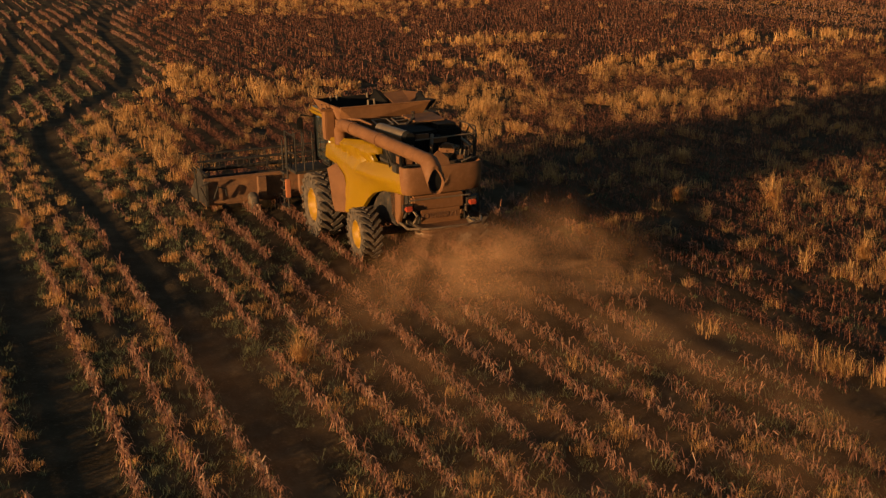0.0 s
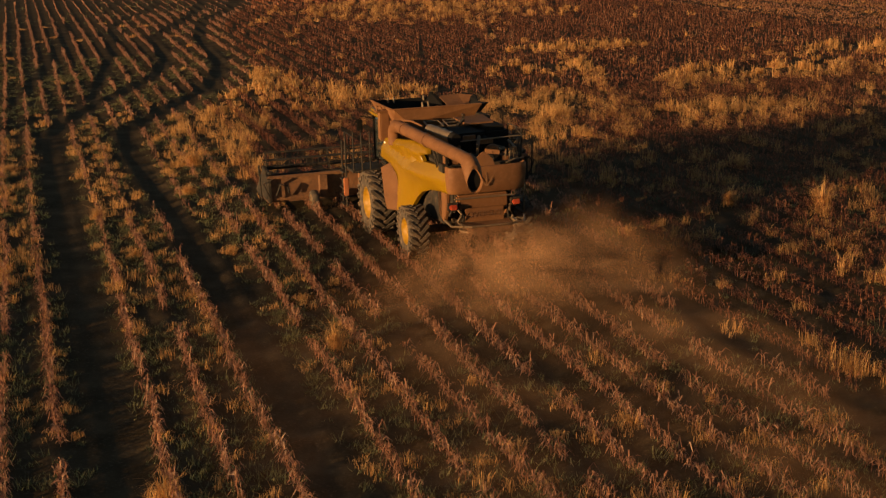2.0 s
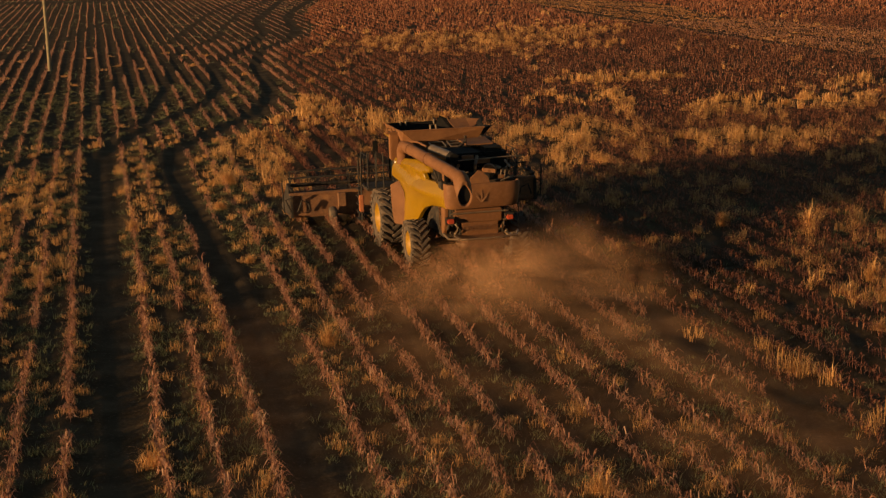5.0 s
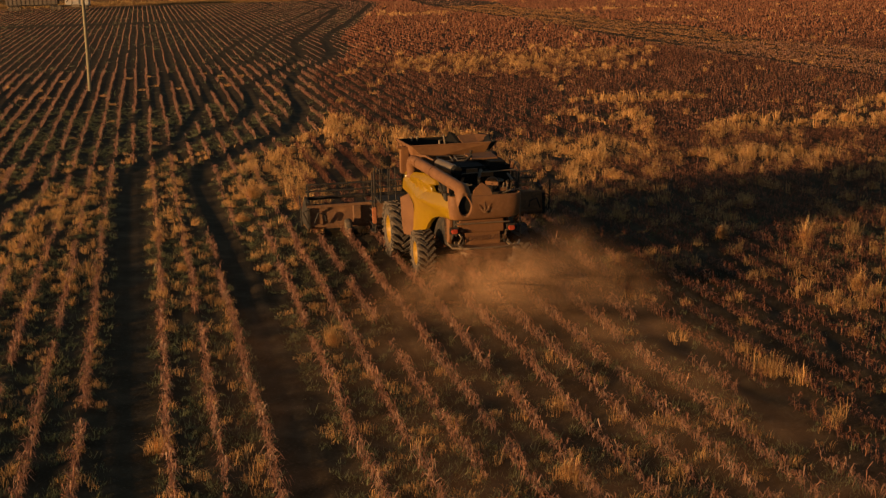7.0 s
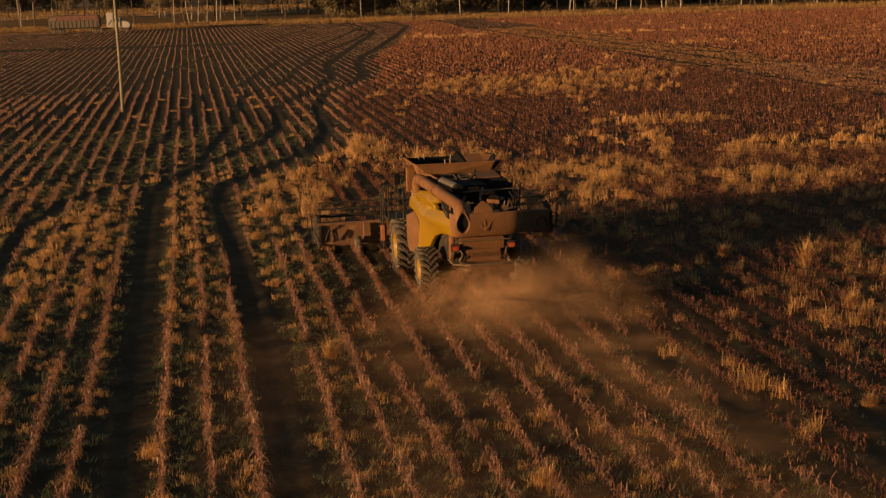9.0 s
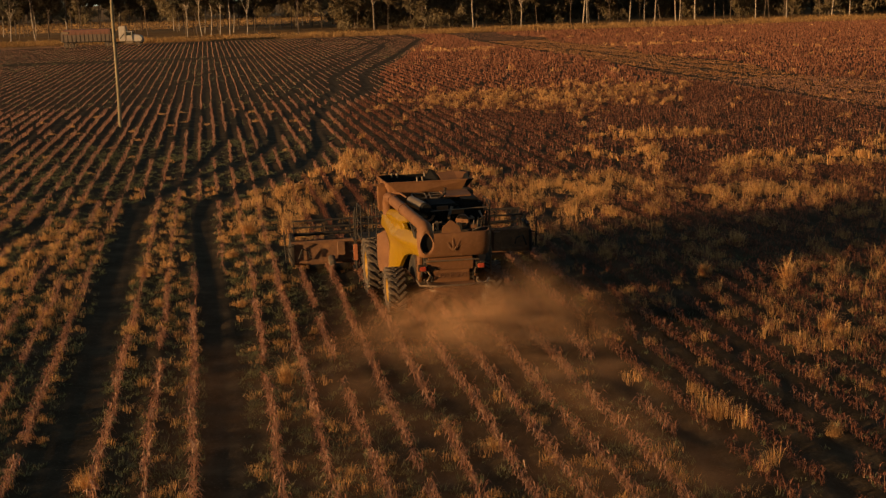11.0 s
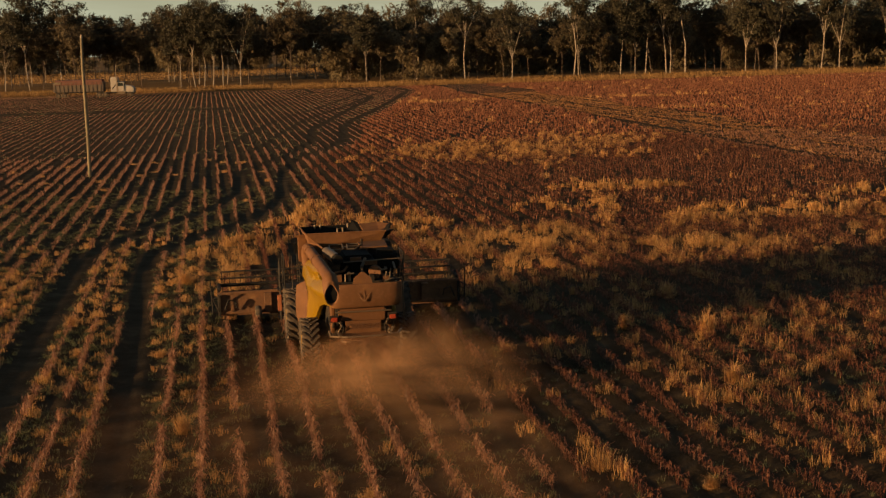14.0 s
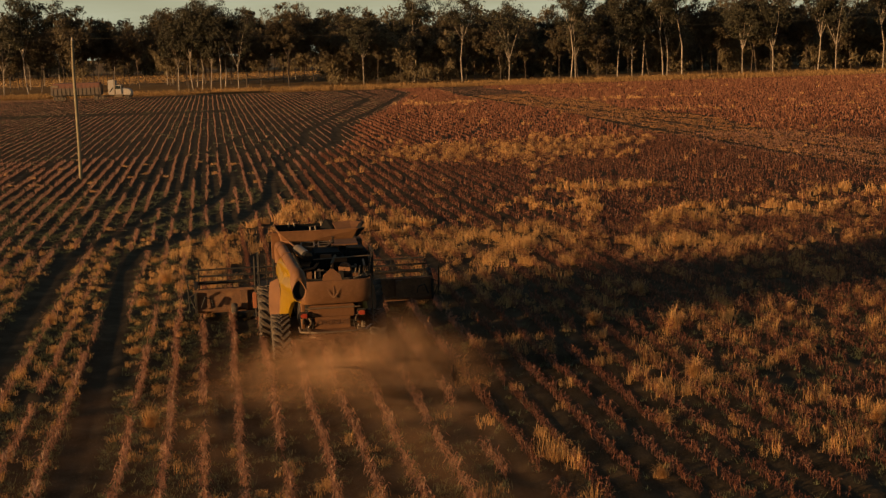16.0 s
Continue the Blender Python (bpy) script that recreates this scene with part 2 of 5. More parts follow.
def leafy(name, base, tall, count, wide, long, mat, label="", category="", fall=0.5):
    """Stalks with arching leaves: each leaf leaves its stalk part way up, rises and curls over."""
    m = len(base)
    lean = rng.normal(0, 0.12, (m, 2)) * tall[:, None]
    top = base + np.c_[lean, tall]
    sw = np.stack([np.cos(a := rng.uniform(0, 6.28, m)), np.sin(a), np.zeros(m)], -1) * (wide * 0.35)
    stalk = np.stack([base - sw, base + sw, top], 1).reshape(-1, 3)
    st = np.arange(3 * m).reshape(-1, 3)
    n = m * count
    f = rng.uniform(0.15, 1.0, n)
    b = np.repeat(base, count, 0) + (np.repeat(top - base, count, 0)) * f[:, None]
    a = rng.uniform(0, 2 * np.pi, n)
    l = long * rng.uniform(0.5, 1.35, n)
    out = np.stack([np.cos(a), np.sin(a), np.zeros(n)], -1) * l[:, None]
    w = wide * rng.uniform(0.5, 1.2, n)
    tw = rng.uniform(-0.5, 0.5, n)
    side = np.stack([-np.sin(a), np.cos(a), tw], -1) * w[:, None]
    up = np.zeros((n, 3))
    up[:, 2] = l
    rise = rng.uniform(0.15, 0.75, n)[:, None]
    mid = b + out * 0.45 + up * rise
    tip = b + out * rng.uniform(0.7, 1.1, n)[:, None] + up * (rise - fall * rng.uniform(0.2, 1.6, n)[:, None])
    tip[:, 2] = np.maximum(tip[:, 2], 0.03)
    co = np.stack([b - side * 0.25, b + side * 0.25, mid - side * 0.5, mid + side * 0.5, tip], 1).reshape(-1, 3)
    k = np.arange(n)[:, None] * 5 + 3 * m
    tris = np.concatenate([k + [[0, 1, 3]], k + [[0, 3, 2]], k + [[2, 3, 4]]], 1).reshape(-1, 3)
    return mesh_from(name, np.concatenate([stalk, co]), np.concatenate([st, tris]), mat, label, category)


def spikes(name, base, tall, count, wide, spread, lean, mat, label="", category=""):
    """Far plants: single tapering blades."""
    n = len(base) * count
    h = np.repeat(tall, count) * rng.uniform(0.5, 1.15, n)
    a, ra, r = rng.uniform(0, 6.28, n), rng.uniform(0, 6.28, n), spread * np.sqrt(rng.uniform(0, 1, n))
    b = np.repeat(base, count, 0) + np.stack([r * np.cos(ra), r * np.sin(ra), np.zeros(n)], -1)
    side = np.stack([-np.sin(a), np.cos(a), np.zeros(n)], -1) * (0.5 * wide * rng.uniform(0.6, 1.3, n))[:, None]
    tip = b + np.stack([np.cos(a) * h * lean, np.sin(a) * h * lean, h], -1)
    co = np.stack([b - side, b + side, tip], 1).reshape(-1, 3)
    return mesh_from(name, co, np.arange(3 * n).reshape(-1, 3), mat, label, category)


def row_points(v0, v1, u0, u1, step, jit):
    u, v = np.meshgrid(np.arange(math.ceil(u0), u1), np.arange(v0, v1, step))
    u, v = u.ravel().astype(float), v.ravel()
    v = v + rng.uniform(-0.5, 0.5, len(v)) * step
    wander = 0.05 * np.sin(v * 0.13 + u * 1.7) + 0.03 * np.sin(v * 0.7 + u * 5.1)
    return u + ROW_AT + wander + rng.normal(0, jit, len(u)), v


def placed(u, v, keep):
    x, y = to_xy(u, v)
    ok = keep & in_view(x, y)
    u, v = u[ok], v[ok]
    x, y = to_xy(u, v)
    return np.stack([x, y, height_at(u, v)], -1)


def random_points(v0, v1, u0, u1, density):
    n = int((v1 - v0) * (u1 - u0) * density)
    return rng.uniform(u0, u1, n), rng.uniform(v0, v1, n)


# cut rows: stubble in three depths
STUB = ("rows of dry reddish-tan cut crop stubble", "stubble")
CROP = ("dead reddish-brown standing sorghum crop", "crop")
GRASS = ("golden dry grass in patches through the crop", "grass")


def stub_points(v0, v1, u0, u1, step):
    u, v = row_points(v0, v1, u0, u1, step, 0.032)
    x, y = to_xy(u, v)
    gap = patchy(u * 3, v, 6, 11) > -0.75
    gap &= waterway(u, v) < rng.uniform(0.3, 1.3, len(u))
    gap &= (u < 42) | (rng.uniform(0, 1, len(u)) < 0.8)
    # stubble left out so that bare dark soil imitates a band of shadow
    shade_gap = (np.abs(y - 200 - 0.05 * x) < 5) & (x < -40)
    return placed(u, v, is_cut(u, v) & ~in_track(u, v, 0.55) & gap & ~shade_gap & (y < END_Y - 3))


pts = stub_points(-36, 30, -28, 24, 0.115)
leafy("stubble_rows", pts, 0.31 * rng.uniform(0.3, 1.4, len(pts)), 7, 0.026, 0.20, M_STUBBLE, *STUB, 0.7)
pts = stub_points(30, 95, -60, 90, 0.18)
leafy("stubble_rows", pts, 0.27 * rng.uniform(0.6, 1.3, len(pts)), 3, 0.05, 0.19, M_STUBBLE, *STUB)
pts = stub_points(95, 330, -150, 130, 0.62)
spikes("stubble_rows", pts, 0.15 * rng.uniform(0.5, 1.3, len(pts)), 3, 0.065, 0.06, 0.3, M_STUBBLE, *STUB)


# standing dead crop
def crop_points(v0, v1, u0, u1, step, jit):
    u, v = row_points(v0, v1, u0, u1, step, jit)
    x, y = to_xy(u, v)
    thick = (grassiness(u, v) < rng.uniform(0.25, 1.0, len(u))) & (patchy(u * 2, v, 5, 17) > -0.8)
    return placed(u, v, ~is_cut(u, v) & thick & (y < END_Y - 3))


pts = crop_points(-36, 30, -6, 48, 0.105, 0.028)
beside = (pts[:, 0] * CU + pts[:, 1] * SU < 10.5) & (pts[:, 1] < 4)          # thinner rows along the cut edge
low = pts[beside]
pts = pts[~beside]
leafy("standing_crop", low, 0.34 * rng.uniform(0.4, 1.4, len(low)), 9, 0.024, 0.135, M_CROP, *CROP, 0.5)
leafy("standing_crop", pts, 0.40 * rng.uniform(0.4, 1.4, len(pts)), 8, 0.024, 0.165, M_CROP, *CROP, 0.6)
pts = crop_points(30, 95, -6, 80, 0.17, 0.04)
leafy("standing_crop", pts, 0.40 * rng.uniform(0.5, 1.25, len(pts)), 3, 0.06, 0.17, M_CROP, *CROP, 0.7)
pts = crop_points(95, 330, 0, 200, 0.55, 0.06)
spikes("standing_crop", pts, 0.42 * rng.uniform(0.6, 1.2, len(pts)), 5, 0.12, 0.12, 0.35, M_CROP, *CROP)

# dry grass in tufted patches and between the rows
def grass_points(v0, v1, u0, u1, dens, per, loosely):
    u, v = random_points(v0, v1, u0, u1, dens)
    x, y = to_xy(u, v)
    ok = in_view(x, y) & ~in_track(u, v, 0.7) & (y < END_Y - 2)
    u, v = u[ok], v[ok]
    cut = is_cut(u, v)
    belt = waterway(u, v)
    near_left = ((u < -4.5) & (v < 8)) | ((v < -11) & (u < 5))
    loose = np.clip(patchy(u, v, 1.5, 5) - np.where(near_left, 0.0, 0.2), 0, 1) * np.clip(0.75 + 1.1 * patchy(u, v, 14, 9), np.where(near_left, 0.75, 0.12), 1) * np.where(near_left, 2.6, np.where(v > 32, 0.22 * (v < 90), 0.75))
    patch = np.clip(grassiness(u, v), 0, 1)
    stand = np.clip(2.2 * patch - 0.2, 0, 1) * np.clip(0.55 + 0.8 * patchy(u, v, 3.5, 6), 0.1, 1) + np.clip(1.7 * patchy(u, v, 3.4, 15) - 0.05, 0, 1) * np.clip(0.9 + patchy(u, v, 11, 19), 0, 1) * np.where(v < 6, 1.15 * np.clip((u - 3) / 9, 0.2, 1), np.where(v < 34, 0.9, 0.05))
    chance = np.where(cut, loose + belt * np.clip(patchy(u, v, 1.6, 8) + 0.5, 0, 1), stand)
    ok = rng.uniform(0, 1, len(u)) < chance
    u, v, cut, patch, belt = u[ok], v[ok], cut[ok], patch[ok], belt[ok]
    size = np.where(cut, 0.40 + 0.18 * belt, 0.75 + 0.45 * patch) * rng.uniform(0.55, 1.25, len(u))
    m = len(u) * per
    off = rng.normal(0, loosely, (m, 2)) * np.repeat(0.6 + 0.5 * size, per)[:, None]
    uu, vv = np.repeat(u, per) + off[:, 0], np.repeat(v, per) + off[:, 1]
    h = np.repeat(size, per) * np.exp(-(np.hypot(off[:, 0], off[:, 1]) / (2.2 * loosely)) ** 2)
    ok = ~in_track(uu, vv, 0.5)
    x, y = to_xy(uu[ok], vv[ok])
    return np.stack([x, y, height_at(uu[ok], vv[ok])], -1), h[ok]


pts, h = grass_points(-36, 30, -28, 50, 2.4, 8, 0.18)
blades("dry_grass", pts, 0.72 * h, 8, 0.0095, 0.10, 0.8, M_GRASS, 0.4, *GRASS)
pts, h = grass_points(30, 110, -50, 85, 1.5, 7, 0.26)
blades("dry_grass", pts, 0.78 * h, 8, 0.024, 0.14, 0.7, M_GRASS, 0.4, *GRASS)
pts, h = grass_points(110, 330, -20, 200, 0.42, 4, 0.5)
spikes("dry_grass", pts, 0.85 * h, 6, 0.10, 0.35, 0.5, M_GRASS, *GRASS)

# brown straw litter over the cut band beside the standing crop
u, v = random_points(12, 230, 43, 66, 8.0)
ok = is_cut(u, v) & ~in_track(u, v, 0.45) & (patchy(u * 2, v, 9, 52) > rng.uniform(-1.0, 0.6, len(u)))
pts = placed(u[ok], v[ok], np.ones(ok.sum(), bool))
spikes("straw_litter", pts, rng.uniform(0.08, 0.2, len(pts)), 3, 0.07, 0.25, 1.2, M_LITTER, "orange-brown straw litter on a cut strip", "straw")

# low green weeds
u, v = random_points(-36, 60, -40, 30, 30.0)
ok = (rng.uniform(0, 1, len(u)) < 0.62 * np.clip(0.7 * patchy(u, v, 1.2, 22) + 0.6 * patchy(u, v, 9, 21) + np.where(((u < -4.5) & (v < 10)) | (v < -10), 0.75, 0.35), 0, 1) * np.where((np.abs(u) < 4.5) & (v > -12), 0.6, 1.0)) & ~in_track(u, v, 0.5) & (is_cut(u, v) | ((v < 8) & (rng.uniform(0, 1, len(u)) < np.where(u < 10.5, 0.15, 0.6))))
pts = placed(u[ok], v[ok], np.ones(ok.sum(), bool))
spikes("green_weeds", pts, 0.12 * rng.uniform(0.4, 1.7, len(pts)), 12, 0.019, 0.13, 0.9, M_WEED, "low green weeds between the rows", "weeds")

u, v = random_points(60, 290, -110, 30, 0.28)
ok = (patchy(u, v, 30, 41) > -0.3) & is_cut(u, v) & ~in_track(u, v, 0.5)
pts = placed(u[ok], v[ok], np.ones(ok.sum(), bool))
spikes("green_weeds", pts, 0.13 * rng.uniform(0.4, 1.4, len(pts)), 5, 0.10, 0.4, 0.6, M_WEED, "low green weeds between the rows", "weeds")

# the grassy headland along the far edge
n = 21000
x, y = rng.uniform(-190, 240, n), END_Y + rng.uniform(0, 1, n) ** 1.5 * 42
ok = in_view(x, y) & ((y < END_Y + 9) | (patchy(x, y, 20, 31) > -0.2))
pts = np.stack([x[ok], y[ok], np.zeros(ok.sum())], -1)
spikes("headland_grass", pts, rng.uniform(0.5, 1.5, len(pts)) * 0.65, 5, 0.18, 0.6, 0.5, M_VERGE, "tall dry grass along the far headland", "grass")

# lit pasture beyond the trees
n = 12000
x, y = rng.uniform(-330, 60, n), rng.uniform(455, 690, n)
ok = in_view(x, y)
pts = np.stack([x[ok], y[ok], np.zeros(ok.sum())], -1)
spikes("pasture_grass", pts, rng.uniform(0.5, 1.3, len(pts)) * 0.30, 3, 0.6, 1.6, 0.4, M_VERGE, "dry golden pasture beyond the trees", "grass")


# single large tufts of dry grass
def tuft(seed, tall, wide):
    global rng
    keep, rng = rng, np.random.default_rng(seed)
    base = np.zeros((90, 3))
    a, r = rng.uniform(0, 6.28, 90), wide * np.abs(rng.normal(0, 0.75, 90))
    base[:, 0], base[:, 1] = r * np.cos(a), r * np.sin(a)
    ob = blades("grass_tuft", base, tall * rng.uniform(0.45, 1.1, 90) * np.exp(-(r / wide) ** 2 * 0.45), 4, 0.010, 0.09, 0.9, M_GRASS, 0.5, "tall golden tuft of dry grass among the rows", "grass tuft")
    rng = keep
    del ob["kind"]
    return tagged(ob, group="grass tufts")


tufts = [tuft(31, 0.85, 0.22), tuft(32, 0.65, 0.30), tuft(33, 1.05, 0.20)]
spots = [(11.8, -20.5), (9.2, -23), (-3.6, -28), (-9.6, -18.5), (-10.4, -13), (2.2, -27), (6.5, -14), (8.1, -9.5), (10.6, -5.0), (13.5, -11), (15.2, -3.0), (12.2, 1.5), (17.5, 3.5), (6.9, -19), (5.4, -25), (14.0, -18),
         (-14.5, -9), (-16.8, -3), (-13.2, 3.5), (-9.4, 4.5), (-5.7, -6), (0.6, -21), (-2.4, -17), (16.5, -8), (19.5, -1.5), (21.5, 6), (9.8, 3.2), (18.6, -13), (-6.8, 13), (-6.0, 18), (-3.7, 15), (22.5, 10.5), (13.2, 8.5), (-10.2, 10)]
for k, (u, v) in enumerate(spots):
    x, y = to_xy(u, v)
    m = pose(x, y, float(height_at(np.array(u), np.array(v))) - 0.02, 0, 0, 47 * k) @ Matrix.Scale(0.75 + 0.1 * (k * 7 % 6), 4)
    if k < 3:
        tufts[k].matrix_world = m
    else:
        copy_thing(tufts[k % 3], m)


# ---- making things ----
def part(name, bm, mat, parent, label="", smooth=False):
    me = bpy.data.meshes.new(name)
    bmesh.ops.recalc_face_normals(bm, faces=bm.faces)
    bm.to_mesh(me)
    bm.free()
    me.materials.append(mat)
    if smooth:
        for p in me.polygons:
            p.use_smooth = True
        me.set_sharp_from_angle(angle=radians(38))
    ob = new(name, me)
    ob.parent = parent
    if label:
        tagged(ob, label)
    return ob


def box(bm, x0, x1, y0, y1, z0, z1, bevel=0.02, m=None):
    mat = Matrix.Translation(((x0 + x1) / 2, (y0 + y1) / 2, (z0 + z1) / 2)) @ Matrix.Diagonal((abs(x1 - x0), abs(y1 - y0), abs(z1 - z0), 1))
    made = bmesh.ops.create_cube(bm, size=1, matrix=(m or Matrix()) @ mat)
    if bevel:
        edges = list({e for v in made["verts"] for e in v.link_edges})
        bmesh.ops.bevel(bm, geom=edges, offset=bevel, segments=2, affect="EDGES", clamp_overlap=True)


def tube(bm, points, radius, sides=10, cap=True):
    """A pipe along points; radius one number or one a point."""
    pts = [Vector(p) for p in points]
    rad = radius if isinstance(radius, (list, tuple)) else [radius] * len(pts)
    rings = []
    ref = Vector((0, 0, 1))
    for i, p in enumerate(pts):
        d = (pts[min(i + 1, len(pts) - 1)] - pts[max(i - 1, 0)]).normalized()
        if abs(d.dot(ref)) > 0.95:
            ref = Vector((1, 0, 0)) if abs(d.x) < 0.9 else Vector((0, 1, 0))
        a = d.cross(ref).normalized()
        b = d.cross(a).normalized()
        rings.append([bm.verts.new(p + (a * math.cos(t) + b * math.sin(t)) * rad[i]) for t in (2 * math.pi * k / sides for k in range(sides))])
    for r, s in zip(rings, rings[1:]):
        for k in range(sides):
            bm.faces.new((r[k], r[(k + 1) % sides], s[(k + 1) % sides], s[k]))
    if cap:
        bm.faces.new(rings[0])
        bm.faces.new(list(reversed(rings[-1])))


def plate(bm, outline, thick, bevel=0.0):
    """A flat or bent plate: outline points, pushed along thick."""
    a = [bm.verts.new(p) for p in outline]
    b = [bm.verts.new(Vector(p) + Vector(thick)) for p in outline]
    f = bm.faces.new(a)
    bm.faces.new(list(reversed(b)))
    n = len(a)
    for k in range(n):
        bm.faces.new((a[k], b[k], b[(k + 1) % n], a[(k + 1) % n]))
    if bevel:
        bmesh.ops.bevel(bm, geom=[e for e in f.edges], offset=bevel, segments=3, affect="EDGES", clamp_overlap=True)


def lathe(bm, profile, axis_x, cy, cz, sides=40):
    """Turns a profile of (x, r) about a line along x."""
    rings = []
    for x, r in profile:
        rings.append([bm.verts.new((axis_x + x, cy + r * math.cos(2 * math.pi * k / sides), cz + r * math.sin(2 * math.pi * k / sides))) for k in range(sides)])
    for r, s in zip(rings, rings[1:]):
        for k in range(sides):
            bm.faces.new((r[k], r[(k + 1) % sides], s[(k + 1) % sides], s[k]))


def thing(name, label, category, at=None, group=""):
    ob = new(name)
    ob.empty_display_size = 0.3
    if at is not None:
        ob.matrix_world = at
    return tagged(ob, label, category, group)


M_YELLOW = mixed("dusty_yellow_paint", [(0.3, (0.175, 0.098, 0.002)), (0.6, (0.195, 0.112, 0.002)), (0.8, (0.160, 0.084, 0.006))], 0.8, 0.34, spec=0.4, fine=(2.0, 0.55, 0.9, (0.20, 0.10, 0.018)))
M_DUSTY = mixed("dust_covered_paint", [(0.3, (0.112, 0.050, 0.020)), (0.6, (0.152, 0.069, 0.027)), (0.8, (0.205, 0.096, 0.028))], 1.8, 0.7, spec=0.25, bump=0.004, bump_scale=25, fine=(9.0, 0.5, 0.8, (0.165, 0.080, 0.040)))
M_DARK = mixed("grimy_black_steel", [(0.3, (0.012, 0.011, 0.010)), (0.6, (0.030, 0.026, 0.022)), (0.8, (0.09, 0.06, 0.035))], 3.0, 0.75, spec=0.2, fine=(12, 0.55, 0.8, (0.10, 0.06, 0.03)))
M_STEEL = mixed("worn_grey_steel", [(0.3, (0.10, 0.075, 0.05)), (0.7, (0.19, 0.14, 0.09))], 4.0, 0.5, 0.4, fine=(15, 0.5, 0.8, (0.20, 0.12, 0.06)))
M_TYRE = mixed("dusty_tyre_rubber", [(0.3, (0.032, 0.026, 0.020)), (0.6, (0.065, 0.050, 0.036)), (0.8, (0.14, 0.095, 0.06))], 5.0, 0.9, fine=(6, 0.5, 0.75, (0.13, 0.085, 0.05)))
M_RIM = mixed("yellow_rim_paint", [(0.3, (0.27, 0.150, 0.004)), (0.8, (0.31, 0.18, 0.010))], 3.0, 0.45, fine=(6, 0.5, 0.8, (0.40, 0.24, 0.1)))
M_RED = mixed("red_lamp_lens", [(0.3, (0.30, 0.035, 0.02)), (0.8, (0.36, 0.09, 0.04))], 8.0, 0.25)
M_FRONT = mixed("rusty_dusty_steel", [(0.3, (0.10, 0.048, 0.022)), (0.6, (0.17, 0.08, 0.033)), (0.8, (0.24, 0.12, 0.045))], 2.5, 0.75, fine=(8, 0.5, 0.75, (0.08, 0.04, 0.02)))
M_INK = mixed("faded_sign_ink", [(0.3, (0.082, 0.038, 0.017)), (0.8, (0.15, 0.070, 0.030))], 4.0, 0.8)
M_MARK = mixed("pale_decal", [(0.3, (0.165, 0.080, 0.034)), (0.8, (0.215, 0.108, 0.046))], 5.0, 0.7)
M_BROWN = mixed("red_brown_panel", [(0.3, (0.28, 0.09, 0.035)), (0.8, (0.36, 0.13, 0.05))], 5.0, 0.7)
M_BLACK = mixed("matt_black", [(0.3, (0.006, 0.006, 0.006)), (0.7, (0.012, 0.011, 0.010)), (0.9, (0.05, 0.035, 0.02))], 3.0, 0.9, spec=0.12)
M_WHITE = mixed("dusty_white_paint", [(0.3, (0.26, 0.23, 0.20)), (0.8, (0.38, 0.345, 0.30))], 2.0, 0.45, fine=(5, 0.5, 0.8, (0.45, 0.33, 0.22)))
M_GLASS = mixed("tinted_cab_glass", [(0.3, (0.02, 0.025, 0.025)), (0.8, (0.03, 0.035, 0.035))], 2.0, 0.06, coat=0.5)

# ---- the combine harvester ----
harvester = thing("combine_harvester", "dusty yellow combine harvester with a wide front working along the rows", "harvester", pose(0, 0, 0, 0, 0, 12.0))


def wheel(cx, width, cy, r, side):
    """A lugged tyre and a dished rim; side is -1 on the left."""
    rr = r * 0.50
    bm = bmesh.new()
    w = width / 2
    prof = [(-w * 0.72, rr), (-w * 0.95, rr + 0.06), (-w, r * 0.74), (-w * 0.9, r * 0.90), (-w * 0.72, r * 0.95), (0, r * 0.96), (w * 0.72, r * 0.95), (w * 0.9, r * 0.90), (w, r * 0.74), (w * 0.95, rr + 0.06), (w * 0.72, rr)]
    lathe(bm, prof, cx, cy, r, 44)
    lugs = 20
    for k in range(lugs):
        for s in (-1, 1):
            a = 2 * math.pi * (k + (0.25 if s > 0 else -0.25)) / lugs
            m = Matrix.Translation((cx, cy, r)) @ Matrix.Rotation(a, 4, "X") @ Matrix.Translation((s * w * 0.5, 0, r * 0.955)) @ Matrix.Rotation(s * 0.75, 4, "Z")
            box(bm, -w * 0.66, w * 0.62, -0.045 * r / 0.8, 0.045 * r / 0.8, -0.06, r * 0.045, 0, m)
            side_m = Matrix.Translation((cx, cy, r)) @ Matrix.Rotation(a - s * 0.11, 4, "X")
            box(bm, s * w * 0.80, s * w * 1.03, -0.04, 0.04, r * 0.76, r * 0.95, 0, side_m)
    wh = part("wheel", bm, M_TYRE, harvester, "dusty lugged tractor tyre", True)
    bm = bmesh.new()
    o = side
    prof = [(o * w * 0.80, rr + 0.03), (o * w * 0.86, rr), (o * w * 0.60, rr * 0.93), (o * w * 0.35, rr * 0.80), (o * w * 0.25, rr * 0.55), (o * w * 0.42, rr * 0.42), (o * w * 0.48, rr * 0.20), (o * w * 0.62, rr * 0.18), (o * w * 0.62, 0.005)]
    lathe(bm, prof, cx, cy, r, 32)
    for k in range(8):
        a = 2 * math.pi * k / 8
        m = Matrix.Translation((cx, cy, r)) @ Matrix.Rotation(a, 4, "X")
        box(bm, min(o * w * 0.44, o * w * 0.54), max(o * w * 0.44, o * w * 0.54), -0.02, 0.02, rr * 0.28, rr * 0.33, 0, m)
    part("rim", bm, M_RIM, wh, "yellow steel wheel rim", True)


for s in (-1, 1):
    wheel(s * 1.62, 0.58, 1.38, 0.75, s)
    wheel(s * 1.83, 0.74, 4.62, 0.97, s)

